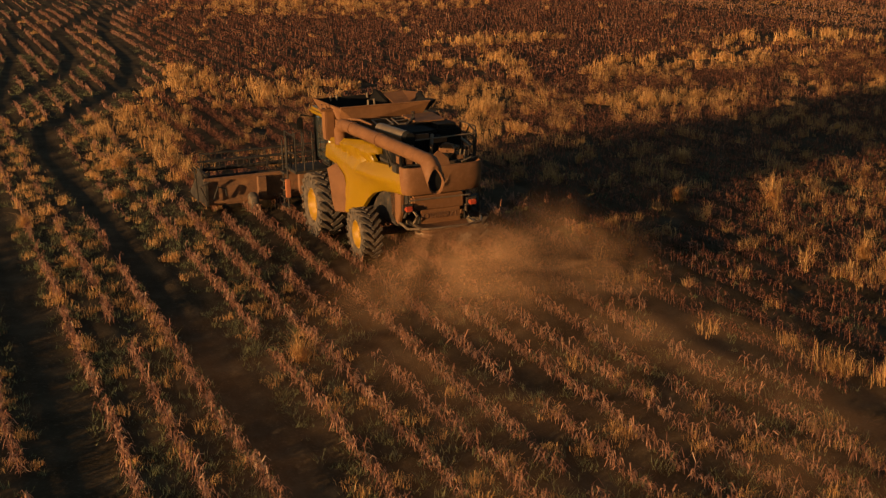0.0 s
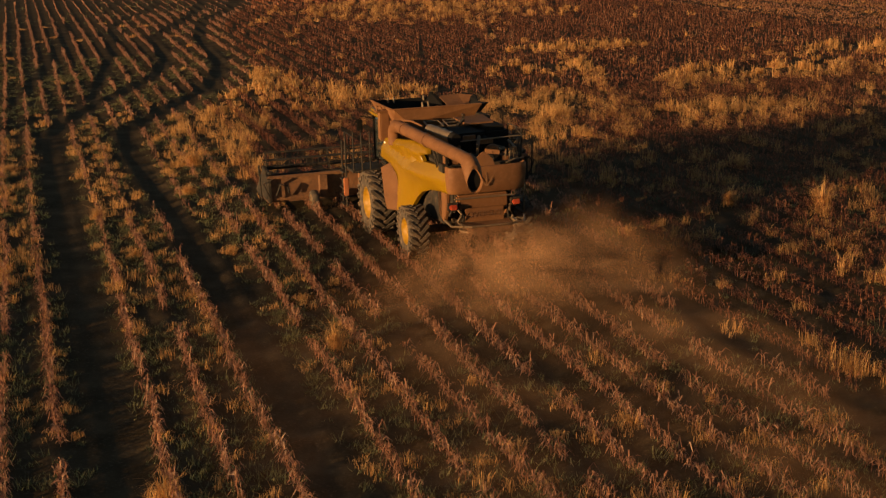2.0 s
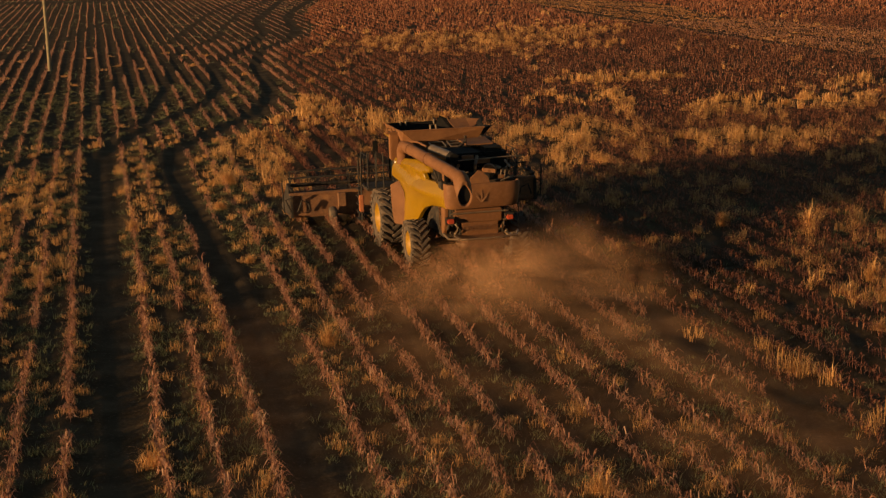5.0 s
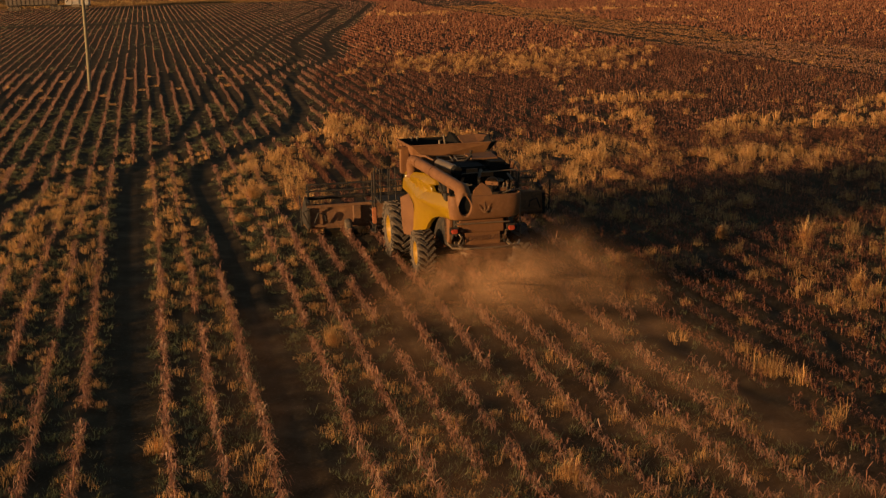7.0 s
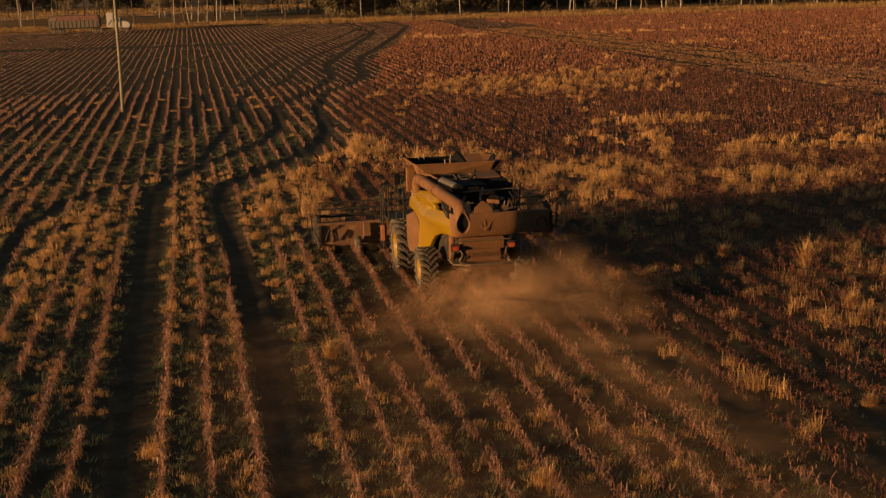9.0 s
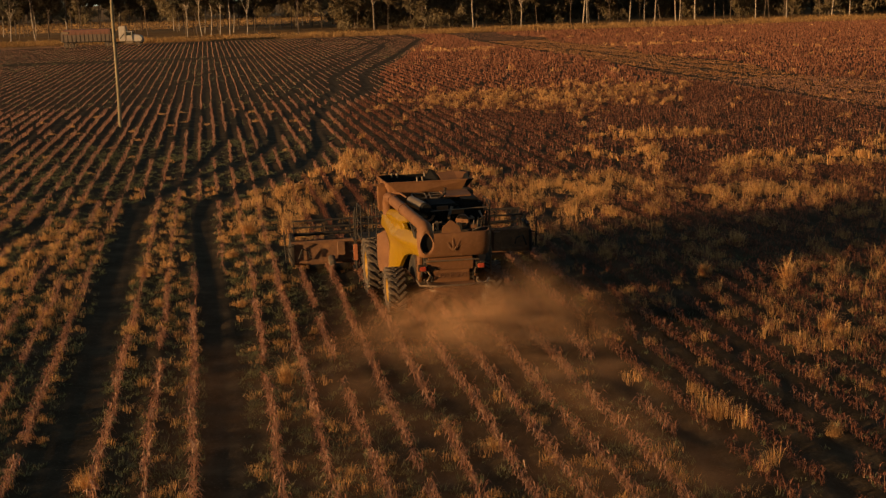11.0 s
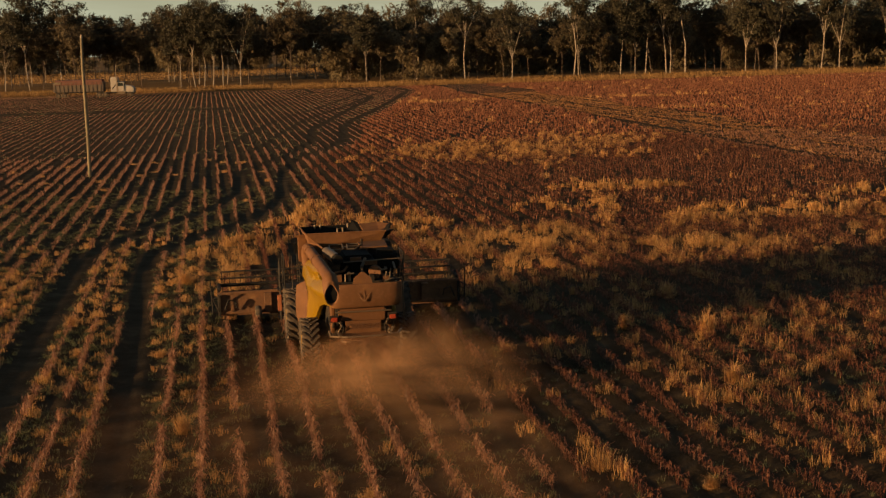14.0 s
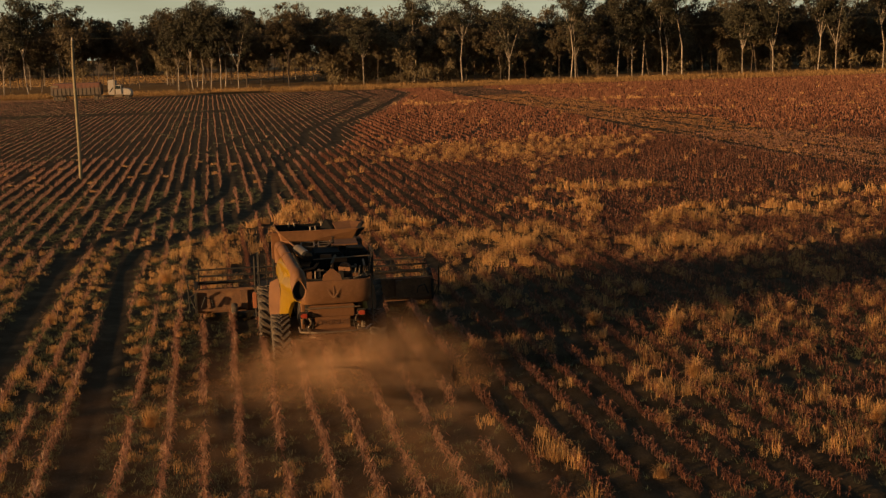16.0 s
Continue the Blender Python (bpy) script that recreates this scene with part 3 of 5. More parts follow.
bm = bmesh.new()
tube(bm, [(-1.6, 1.38, 0.75), (1.6, 1.38, 0.75)], 0.12)
box(bm, -0.35, 0.35, 1.05, 1.55, 0.62, 1.1, 0.04)
part("rear_axle", bm, M_DARK, harvester)
bm = bmesh.new()
tube(bm, [(-1.8, 4.62, 0.97), (1.8, 4.62, 0.97)], 0.2)
part("front_axle", bm, M_DARK, harvester)

bm = bmesh.new()
box(bm, -0.98, 0.98, 0.5, 6.2, 1.05, 2.80, 0.06)
box(bm, -0.85, 0.85, -0.15, 0.6, 1.5, 2.7, 0.05)
box(bm, -0.5, 0.5, 3.0, 6.0, 0.75, 1.1, 0.05)
part("chassis", bm, M_DARK, harvester, "grimy dark threshing body")

SIDE = [(5.15, 2.90), (4.3, 3.02), (2.6, 3.20), (1.75, 3.22), (1.42, 3.14), (1.34, 2.98), (1.68, 2.92), (1.60, 2.74), (0.8, 2.76), (-0.12, 2.82), (-0.14, 2.07), (0.4, 2.06), (1.1, 1.98), (1.66, 1.82),
        (2.02, 1.60), (2.30, 1.32), (2.52, 1.08), (3.0, 0.98), (3.40, 0.96), (3.44, 1.40), (3.64, 1.80), (4.0, 2.10), (4.5, 2.22), (5.2, 2.26)]


def side_x(y, z):
    """How far the side shield stands out: full at the front, drawn in towards the hood."""
    full = float(np.interp(y, [-0.2, 0.6, 1.5, 3.0, 5.0], [1.0, 1.10, 1.24, 1.42, 1.50]))
    return full - 0.14 * max(0, z - 2.4)


def moulding(y, z):
    """The pressed shape of the shield: a pod above, a groove under it and a swell over the rear wheel."""
    pod = 0.15 * math.exp(-((z - 2.96) / 0.16) ** 2) * min(1, max(0, (y - 1.0) / 1.0))
    groove = -0.12 * math.exp(-((z - 2.72 - 0.03 * (y - 3)) / 0.06) ** 2) * min(1, max(0, (y - 1.4) / 1.0))
    swell = 0.19 * math.exp(-((z - 2.40) / 0.24) ** 2 - ((y - 1.9) / 1.7) ** 2)
    flare = 0.14 * math.exp(-((y - 3.2) / 0.8) ** 2) * max(0, 2.1 - z)
    return pod + groove + swell + flare


for s in (-1, 1):
    bm = bmesh.new()
    bm.faces.new([bm.verts.new((0, y, z)) for y, z in (SIDE if s < 0 else SIDE[::-1])])
    bmesh.ops.subdivide_edges(bm, edges=bm.edges[:], cuts=2)
    bmesh.ops.triangulate(bm, faces=bm.faces[:])
    for _ in range(3):
        bmesh.ops.subdivide_edges(bm, edges=[e for e in bm.edges if e.calc_length() > 0.11], cuts=1, use_grid_fill=True)
        bmesh.ops.triangulate(bm, faces=bm.faces[:])
    bmesh.ops.beautify_fill(bm, faces=bm.faces[:], edges=[e for e in bm.edges if not e.is_boundary])
    rim = {v for e in bm.edges if e.is_boundary for v in e.verts}
    for v in bm.verts:
        y, z = v.co.y, v.co.z
        v.co.x = s * (side_x(y, z) + moulding(y, z) - (0.05 if v in rim else 0))
    lip = bmesh.ops.extrude_edge_only(bm, edges=[e for e in bm.edges if e.is_boundary])
    for v in lip["geom"]:
        if isinstance(v, bmesh.types.BMVert):
            v.co.x -= s * 0.12
    shield = part("side_shield", bm, M_YELLOW, harvester, "glossy yellow moulded side shield", True)
    bm = bmesh.new()
    plate(bm, [(s * 1.50, 3.18, 0.94), (s * 1.84, 3.42, 0.98), (s * 1.90, 3.42, 1.32), (s * 1.88, 3.62, 1.76), (s * 1.80, 4.10, 2.14), (s * 1.50, 4.15, 2.26), (s * 1.48, 3.50, 1.98), (s * 1.48, 3.18, 1.35)], (0, -0.05, 0.03), 0.02)
    part("fender_lip", bm, M_DUSTY, shield, "dust-coated fender lip", True)
    bm = bmesh.new()
    for p0, p1 in (((4.5, 2.92), (3.3, 3.02)),):
        a, b = s * (side_x(*p0) + 0.10), s * (side_x(*p1) + 0.10)
        plate(bm, [(a, p0[0], p0[1]), (b, p1[0], p1[1]), (b, p1[0], p1[1] - 0.06), (a, p0[0], p0[1] - 0.06)], (s * 0.01, 0, 0))
    part("lettering_bar", bm, M_DUSTY, shield)

# rear hood, a shell bent round the tail
bm = bmesh.new()
outer = []
for k in range(25):
    a = math.pi * k / 24
    c, si = math.cos(a), math.sin(a)
    x = 0.12 - 1.16 * math.copysign(abs(c) ** 0.42, c)
    y = -0.08 - 0.36 * si ** 0.5
    outer.append((x, y))
prof = [(0.0, 2.87), (0.035, 2.85), (0.05, 2.77), (0.02, 2.42), (-0.03, 2.18), (-0.09, 2.09), (-0.2, 2.06)]
rings = []
for d, z in prof:
    rings.append([bm.verts.new((x * (1 + d * 0.5), y - d * (1 if y < -0.22 else 0.3), z)) for x, y in outer])
inner = [bm.verts.new((x * 0.95, y + 0.05, 2.81)) for x, y in outer]
low = [bm.verts.new((x * 0.85, y + 0.2, 2.15)) for x, y in outer]
rings = [low, inner] + rings
for r, q in zip(rings, rings[1:]):
    for k in range(len(outer) - 1):
        bm.faces.new((r[k], r[k + 1], q[k + 1], q[k]))
hood = part("rear_hood", bm, M_DUSTY, harvester, "dust-coated yellow rear hood", True)
bm = bmesh.new()
plate(bm, [(-0.30, -0.34, 2.78), (-0.26, -0.30, 3.02), (0.03, -0.27, 3.26), (0.30, -0.30, 3.02), (0.36, -0.34, 2.78)], (0, 0.03, 0))
part("warning_panel", bm, M_DUSTY, hood, "dust-coated brown pointed marker panel")
bm = bmesh.new()
for dx, top, lean in ((0, 2.70, 0), (-0.16, 2.60, -0.13), (0.16, 2.60, 0.13), (-0.11, 2.48, -0.11), (0.11, 2.48, 0.11)):
    plate(bm, [(0.01 + dx * 0.1, -0.482, 2.30), (0.05 + dx * 0.1, -0.482, 2.30), (0.03 + lean * 1.6 + 0.012, -0.490, top), (0.03 + lean * 1.6 - 0.008, -0.492, top)], (0, -0.005, 0))
part("maker_mark", bm, M_MARK, hood, "pale leaf-shaped mark")
bm = bmesh.new()
tube(bm, [(1.36, 0.06, 1.32), (1.37, 0.04, 2.78), (1.30, -0.10, 2.94), (1.0, -0.20, 2.95), (0.72, -0.22, 2.86)], 0.025, 6)
part("hood_handle", bm, M_STEEL, hood)

# chopper, sign, lamps and bar under the hood
bm = bmesh.new()
box(bm, -0.78, 0.74, -0.32, 0.6, 1.62, 2.04, 0.05)
for s in (-1, 1):
    plate(bm, [(s * 0.98, 0.10, 2.05), (s * 0.98, 0.95, 2.05), (s * 0.98, 0.80, 1.30), (s * 0.98, 0.40, 1.15), (s * 0.98, 0.20, 1.45)], (s * -0.10, 0, 0), 0.02)
part("straw_chopper", bm, M_DUSTY, harvester, "dust-caked straw chopper housing")
bm = bmesh.new()
tube(bm, [(-0.9, -0.36, 1.96), (0.9, -0.36, 1.95)], 0.025, 6)
part("chopper_rod", bm, M_STEEL, harvester)
bm = bmesh.new()
box(bm, -0.60, 0.55, -0.44, -0.40, 1.28, 1.68, 0.008)
sign = part("sign_board", bm, M_DUSTY, harvester, "faded oversize sign board under dust")


def lettering(text, size, mat, parent, m, name="lettering"):
    cu = bpy.data.curves.new(name, "FONT")
    cu.body, cu.size, cu.extrude = text, size, 0.004
    cu.align_x, cu.align_y = "CENTER", "CENTER"
    tmp = bpy.data.objects.new(name, cu)
    scene.collection.objects.link(tmp)
    bpy.context.view_layer.update()
    me = bpy.data.meshes.new_from_object(tmp.evaluated_get(bpy.context.evaluated_depsgraph_get()))
    bpy.data.objects.remove(tmp)
    me.materials.append(mat)
    ob = new(name, me)
    ob.parent = parent
    ob.matrix_basis = m
    return ob


lettering("OVERSIZE", 0.245, M_INK, sign, pose(-0.025, -0.448, 1.49, 90, 0, 0))
for s in (-1, 1):
    bm = bmesh.new()
    box(bm, s * 0.94 - 0.11, s * 0.94 + 0.11, -0.48, -0.36, 1.68, 1.82, 0.03)
    lamp = part("tail_lamp", bm, M_RED, harvester, "red tail lamp on a bracket", True)
    bm = bmesh.new()
    box(bm, s * 0.94 - 0.15, s * 0.94 + 0.15, -0.37, -0.30, 1.65, 1.87, 0.01)
    tube(bm, [(s * 0.94, -0.33, 1.68), (s * 0.96, -0.1, 1.45), (s * 0.88, 0.12, 1.40)], 0.04, 6)
    part("lamp_bracket", bm, M_DARK, lamp)
    bm = bmesh.new()
    tube(bm, [(s * 0.78, -0.30, 1.66), (s * 0.72, -0.46, 1.54), (s * 0.82, -0.44, 1.36), (s * 0.74, -0.34, 1.24)], 0.035, 6)
    part("hose", bm, M_STEEL, harvester)
    bm = bmesh.new()
    tube(bm, [(s * 0.70, -0.28, 1.70), (s * 0.66, -0.50, 1.46), (s * 0.70, -0.40, 1.26)], 0.022, 6)
    part("hose", bm, M_DARK, harvester)
bm = bmesh.new()
tube(bm, [(-1.10, -0.1, 1.32), (-1.10, -0.72, 1.28), (-0.6, -0.95, 1.27), (0.5, -0.98, 1.27), (1.0, -0.85, 1.28), (1.22, -0.3, 1.30)], 0.035, 8)
box(bm, -0.85, -0.75, -0.9, 0.1, 1.24, 1.32, 0.01)
box(bm, 0.75, 0.85, -0.85, 0.1, 1.24, 1.32, 0.01)
part("spreader_bar", bm, M_STEEL, harvester, "bent steel bar round the spreader")
bm = bmesh.new()
plate(bm, [(-0.74, -0.36, 1.27), (0.72, -0.36, 1.27), (0.66, -0.86, 1.20), (-0.68, -0.86, 1.20)], (0, 0, 0.03))
part("spreader_deck", bm, M_DUSTY, harvester, "dust-caked plate over the spreader discs")
for s in (-1, 1):
    bm = bmesh.new()
    lathe(bm, [(0, 0.02), (0.0, 0.36), (0.05, 0.36), (0.05, 0.02)], 0, 0, 0, 20)
    bmesh.ops.transform(bm, matrix=pose(s * 0.42, -0.45, 1.10, 0, 90, 0), verts=bm.verts)
    for k in range(4):
        box(bm, -0.34, 0.34, -0.01, 0.01, -0.10, 0.0, 0, pose(s * 0.42, -0.45, 1.08, 0, 0, 45 * k))
    tube(bm, [(s * 0.42, -0.45, 1.10), (s * 0.42, -0.45, 1.26)], 0.05, 8)
    part("spreader_disc", bm, M_STEEL, harvester)

# engine deck
bm = bmesh.new()
box(bm, -0.98, 1.22, 0.0, 3.70, 2.74, 2.86, 0.02)
part("engine_deck", bm, M_DARK, harvester, "black engine deck")
bm = bmesh.new()
box(bm, -0.55, 0.62, 0.7, 2.5, 2.84, 3.44, 0.05)
box(bm, -0.42, 0.5, 0.9, 2.3, 3.42, 3.58, 0.05)
for k in range(6):
    tube(bm, [(-0.35 + k * 0.16, 0.66, 3.0), (-0.35 + k * 0.16, 0.66, 3.36)], 0.035, 6)
part("engine_block", bm, M_BLACK, harvester, "black engine block")
bm = bmesh.new()
box(bm, 0.60, 1.42, 1.3, 3.1, 2.84, 3.64, 0.14)
box(bm, 0.66, 1.36, 1.22, 1.32, 3.0, 3.52, 0.03)
part("radiator_housing", bm, M_BLACK, harvester, "black radiator housing")
bm = bmesh.new()
plate(bm, [(0.30, 2.0, 3.62), (1.16, 2.0, 3.64), (1.24, 3.2, 3.66), (0.30, 3.2, 3.64)], (0, 0, 0.05))
part("radiator_cover", bm, M_DUSTY, harvester, "dusty tan cover plate")
bm = bmesh.new()
tube(bm, [(-0.90, 1.75, 3.62), (-0.72, 0.05, 3.62)], 0.17, 16)
cleaner = part("air_cleaner", bm, M_STEEL, harvester, "dusty pale air cleaner canister", True)
bm = bmesh.new()
tube(bm, [(-0.725, 0.10, 3.62), (-0.705, -0.10, 3.62)], [0.185, 0.15], 16)
part("end_cap", bm, M_BLACK, cleaner)
for y in (0.35, 1.35):
    bm = bmesh.new()
    box(bm, -0.92, -0.62, y, y + 0.08, 2.85, 3.48, 0.01)
    part("cleaner_bracket", bm, M_DARK, cleaner)
for pts, rad, mt in (([(-0.3, 2.6, 3.62), (1.2, 2.8, 3.68)], 0.03, M_STEEL), ([(-0.50, 0.35, 3.46), (1.36, 0.35, 3.50)], 0.02, M_STEEL), ([(0.1, 0.5, 2.85), (0.1, 0.4, 3.3), (0.25, 0.7, 3.5)], 0.05, M_STEEL),
                     ([(-0.86, 0.22, 2.85), (-0.86, 0.22, 3.14), (-0.5, 0.36, 3.18), (-0.3, 0.8, 3.3)], 0.045, M_DUSTY), ([(0.55, 0.3, 2.85), (0.55, 0.3, 3.14), (0.9, 0.4, 3.16), (0.95, 1.1, 3.1)], 0.04, M_STEEL),
                     ([(-0.94, 0.8, 2.85), (-0.96, 0.8, 3.1), (-0.96, 2.8, 3.25)], 0.04, M_DARK), ([(1.08, 0.2, 2.85), (1.14, 0.1, 3.2), (1.18, 0.8, 3.3)], 0.035, M_STEEL), ([(0.0, 2.2, 3.5), (0.35, 2.4, 3.70), (0.36, 2.4, 3.9)], 0.06, M_DARK),
                     ([(-0.48, 0.1, 2.84), (-0.48, 0.1, 3.10), (-0.2, 0.15, 3.12)], 0.03, M_STEEL), ([(0.95, 0.15, 2.84), (1.0, 0.12, 3.22)], 0.025, M_STEEL), ([(0.82, 0.15, 2.84), (0.86, 0.12, 3.14)], 0.025, M_STEEL)):
    bm = bmesh.new()
    tube(bm, pts, rad, 8)
    part("pipe", bm, mt, harvester)
bm = bmesh.new()
lathe(bm, [(-0.10, 0.02), (-0.10, 0.20), (0.0, 0.23), (0.10, 0.20), (0.10, 0.02)], 0, 0, 0, 18)
bmesh.ops.transform(bm, matrix=pose(0.52, 0.32, 3.10, 0, 0, 70), verts=bm.verts)
part("fan_drum", bm, M_DUSTY, harvester, "dusty round drum beside the engine", True)
for x0, x1, y0, y1, z1, mt in ((-0.78, -0.58, 0.1, 0.35, 3.10, M_DUSTY), (-0.40, -0.30, 0.12, 0.3, 3.16, M_STEEL), (0.30, 0.46, 0.02, 0.3, 3.06, M_DARK), (0.72, 0.94, 0.12, 0.45, 3.00, M_DUSTY), (-0.98, -0.84, 0.1, 0.35, 3.12, M_DUSTY), (-0.2, 0.2, 0.3, 0.6, 3.04, M_DARK)):
    bm = bmesh.new()
    box(bm, x0, x1, y0, y1, 2.85, z1, 0.02)
    part("engine_fitting", bm, mt, harvester)
for x0, x1, y0, z0 in ((-0.25, 0.12, 0.62, 3.42), (0.16, 0.62, 0.52, 3.30)):
    bm = bmesh.new()
    box(bm, x0, x1, y0, y0 + 0.09, z0, z0 + 0.14, 0.01)
    part("cowl_plate", bm, M_DUSTY, harvester)
# open lids over the engine
for x in (-0.75, -0.15):
    bm = bmesh.new()
    for a, b in (((0, 0, 0), (0.45, 0, 0)), ((0.45, 0, 0), (0.5, 0.7, 0.06)), ((0.5, 0.7, 0.06), (0.05, 0.7, 0.06)), ((0.05, 0.7, 0.06), (0, 0, 0))):
        tube(bm, [(x + a[0], 2.3 + a[1], 3.60 + a[2]), (x + b[0], 2.3 + b[1], 3.60 + b[2])], 0.025, 6)
    part("lid_frame", bm, M_STEEL, harvester)

bm = bmesh.new()
box(bm, -0.97, -0.91, 0.05, 3.7, 2.4, 3.30, 0.01)
part("engine_side", bm, M_BLACK, harvester, "black panel beside the engine")

# side struts under the auger
bm = bmesh.new()
tube(bm, [(-1.02, 0.30, 2.6), (-1.24, 0.50, 3.36)], 0.028, 6)
tube(bm, [(-1.02, 0.70, 2.6), (-1.24, 0.45, 3.36)], 0.022, 6)
box(bm, -1.10, -0.92, 0.0, 0.4, 2.66, 2.90, 0.02)
part("auger_cradle", bm, M_DARK, harvester)

# grain tank
bm = bmesh.new()
box(bm, -1.28, 1.28, 3.75, 6.1, 2.85, 3.54, 0.05)
tank = part("grain_tank", bm, M_DUSTY, harvester, "dust-coated grain tank")
bm = bmesh.new()
plate(bm, [(-0.92, 3.76, 3.50), (1.12, 3.76, 3.50), (1.34, 3.55, 3.97), (-1.40, 3.72, 3.96)], (0, 0.03, 0.01))
tube(bm, [(-1.41, 3.72, 3.97), (1.35, 3.55, 3.98)], 0.03, 6)
part("rear_flap", bm, M_DUSTY, tank, "flared tank extension, dust-coated")
bm = bmesh.new()
plate(bm, [(-0.92, 3.78, 3.50), (-1.40, 3.74, 3.95), (-1.46, 4.6, 3.95), (-1.28, 4.4, 3.50)], (0.03, 0.01, 0.01))
part("corner_flap", bm, M_DUSTY, tank, "dust-coated tank corner plate")
bm = bmesh.new()
plate(bm, [(-1.28, 4.4, 3.50), (-1.46, 4.6, 3.95), (-1.48, 6.3, 3.94), (-1.28, 6.1, 3.50)], (0.03, 0, 0.01))
part("left_flap", bm, M_DUSTY, tank, "dust-coated tank extension")
bm = bmesh.new()
plate(bm, [(1.24, 3.76, 3.50), (1.36, 3.58, 3.96), (1.66, 3.70, 3.98), (1.62, 4.6, 3.90), (1.80, 5.4, 4.0), (1.66, 6.3, 3.96), (1.26, 6.1, 3.50)], (-0.03, 0, 0.01))
part("right_flap", bm, M_BLACK, tank, "black rubber tank extension")
bm = bmesh.new()
plate(bm, [(-1.28, 6.1, 3.50), (1.28, 6.1, 3.50), (1.62, 6.3, 3.88), (-1.48, 6.3, 3.90)], (0, -0.03, 0.01))
part("front_flap", bm, M_BLACK, tank, "dark front tank extension")
bm = bmesh.new()
plate(bm, [(0.66, 5.75, 3.96), (1.30, 5.75, 3.99), (1.84, 5.30, 3.96), (1.30, 4.9, 3.66), (0.76, 5.0, 3.70)], (0.01, 0.03, 0.02))
part("cover_leaf", bm, M_DUSTY, tank, "tilted tan tank cover")
bm = bmesh.new()
plate(bm, [(0.05, 5.6, 3.54), (0.42, 5.9, 4.10), (0.62, 5.8, 4.02), (0.72, 5.2, 3.60)], (0, 0.03, 0.02))
part("cover_leaf", bm, M_BLACK, tank)
bm = bmesh.new()
tube(bm, [(-0.24, 4.6, 3.5), (-0.24, 4.6, 4.0), (-0.06, 4.6, 4.02), (0.0, 4.6, 3.5)], 0.035, 6)
part("tank_bracket", bm, M_STEEL, tank, "worn bent bracket")
for x in (-0.9, -0.7, 0.3):
    bm = bmesh.new()
    tube(bm, [(x, 6.25, 3.8), (x, 6.25, 3.96)], 0.04, 6)
    part("work_lamp", bm, M_STEEL, tank)
bm = bmesh.new()
box(bm, -1.78, -1.36, 4.50, 4.78, 3.78, 3.85, 0.02)
box(bm, -1.64, -1.34, 4.52, 4.86, 2.90, 3.80, 0.03)
tube(bm, [(-1.72, 4.6, 3.84), (-1.72, 4.6, 3.98), (-1.60, 4.6, 3.98), (-1.56, 4.6, 3.84)], 0.03, 6)
part("tank_post", bm, M_DUSTY, tank, "dust-coated corner post")
bm = bmesh.new()
box(bm, -1.34, -1.28, 3.80, 4.55, 2.88, 3.52, 0.01)
part("tank_side", bm, M_DUSTY, tank)
bm = bmesh.new()
box(bm, 1.16, 1.44, 3.0, 3.7, 1.2, 3.70, 0.04)
part("right_post", bm, M_DARK, tank)

# unloading auger, folded back along the left side
bm = bmesh.new()
tube(bm, [(-1.40, 3.85, 2.9), (-1.40, 3.82, 3.30), (-1.39, 3.66, 3.47), (-1.37, 3.30, 3.51)], [0.19, 0.20, 0.205, 0.19], 16)
tube(bm, [(-1.375, 3.40, 3.51), (-1.28, -2.45, 3.55), (-1.27, -2.72, 3.52)], [0.18, 0.18, 0.185], 18)
auger = part("unloading_auger", bm, M_DUSTY, harvester, "dust-coated unloading auger tube folded rearwards", True)
bm = bmesh.new()
rings = []
for y, z, rx, rz, pinch, tilt in ((-2.66, 3.52, 0.20, 0.20, 0, 0), (-2.84, 3.47, 0.235, 0.23, 0, 0.06), (-3.02, 3.33, 0.245, 0.27, 0.1, 0.08), (-3.15, 3.17, 0.235, 0.32, 0.25, 0.05), (-3.22, 3.08, 0.215, 0.33, 0.4, -0.02), (-3.20, 3.08, 0.185, 0.30, 0.4, -0.02), (-3.10, 3.10, 0.18, 0.28, 0.4, 0)):
    ring = []
    for k in range(20):
        c, si = math.cos(2 * math.pi * k / 20), math.sin(2 * math.pi * k / 20)
        ring.append(bm.verts.new((-1.25 + rx * c * (1 - pinch * max(si, 0)), y - tilt * si, z + rz * si)))
    rings.append(ring)
for p, q in zip(rings, rings[1:]):
    for k in range(20):
        bm.faces.new((p[k], p[(k + 1) % 20], q[(k + 1) % 20], q[k]))
spout = part("spout", bm, M_DUSTY, auger, "", True)
# black plate set in the mouth to stand in for the shade inside
bm = bmesh.new()
plate(bm, [(-1.25 + 0.19 * math.cos(2 * math.pi * k / 20) * (1 - 0.4 * max(math.sin(2 * math.pi * k / 20), 0)), -3.15, 3.09 + 0.30 * math.sin(2 * math.pi * k / 20)) for k in range(20)], (0, 0.03, 0))
part("spout_mouth", bm, M_BLACK, spout, "matt black plate standing in for the shaded spout opening")
for y in (2.75, 0.6):
    x, z = -1.375 + (3.4 - y) * 0.01624, 3.51 + (3.4 - y) * 0.0068
    bm = bmesh.new()
    tube(bm, [(x, y, z), (x + 0.001, y - 0.06, z)], 0.20, 18)
    part("auger_collar", bm, M_DUSTY, auger)
bm = bmesh.new()
tube(bm, [(-1.30, 3.35, 3.70), (-1.10, 2.9, 3.72), (-0.98, 2.2, 3.66)], 0.035, 6)
part("auger_strut", bm, M_DUSTY, auger)

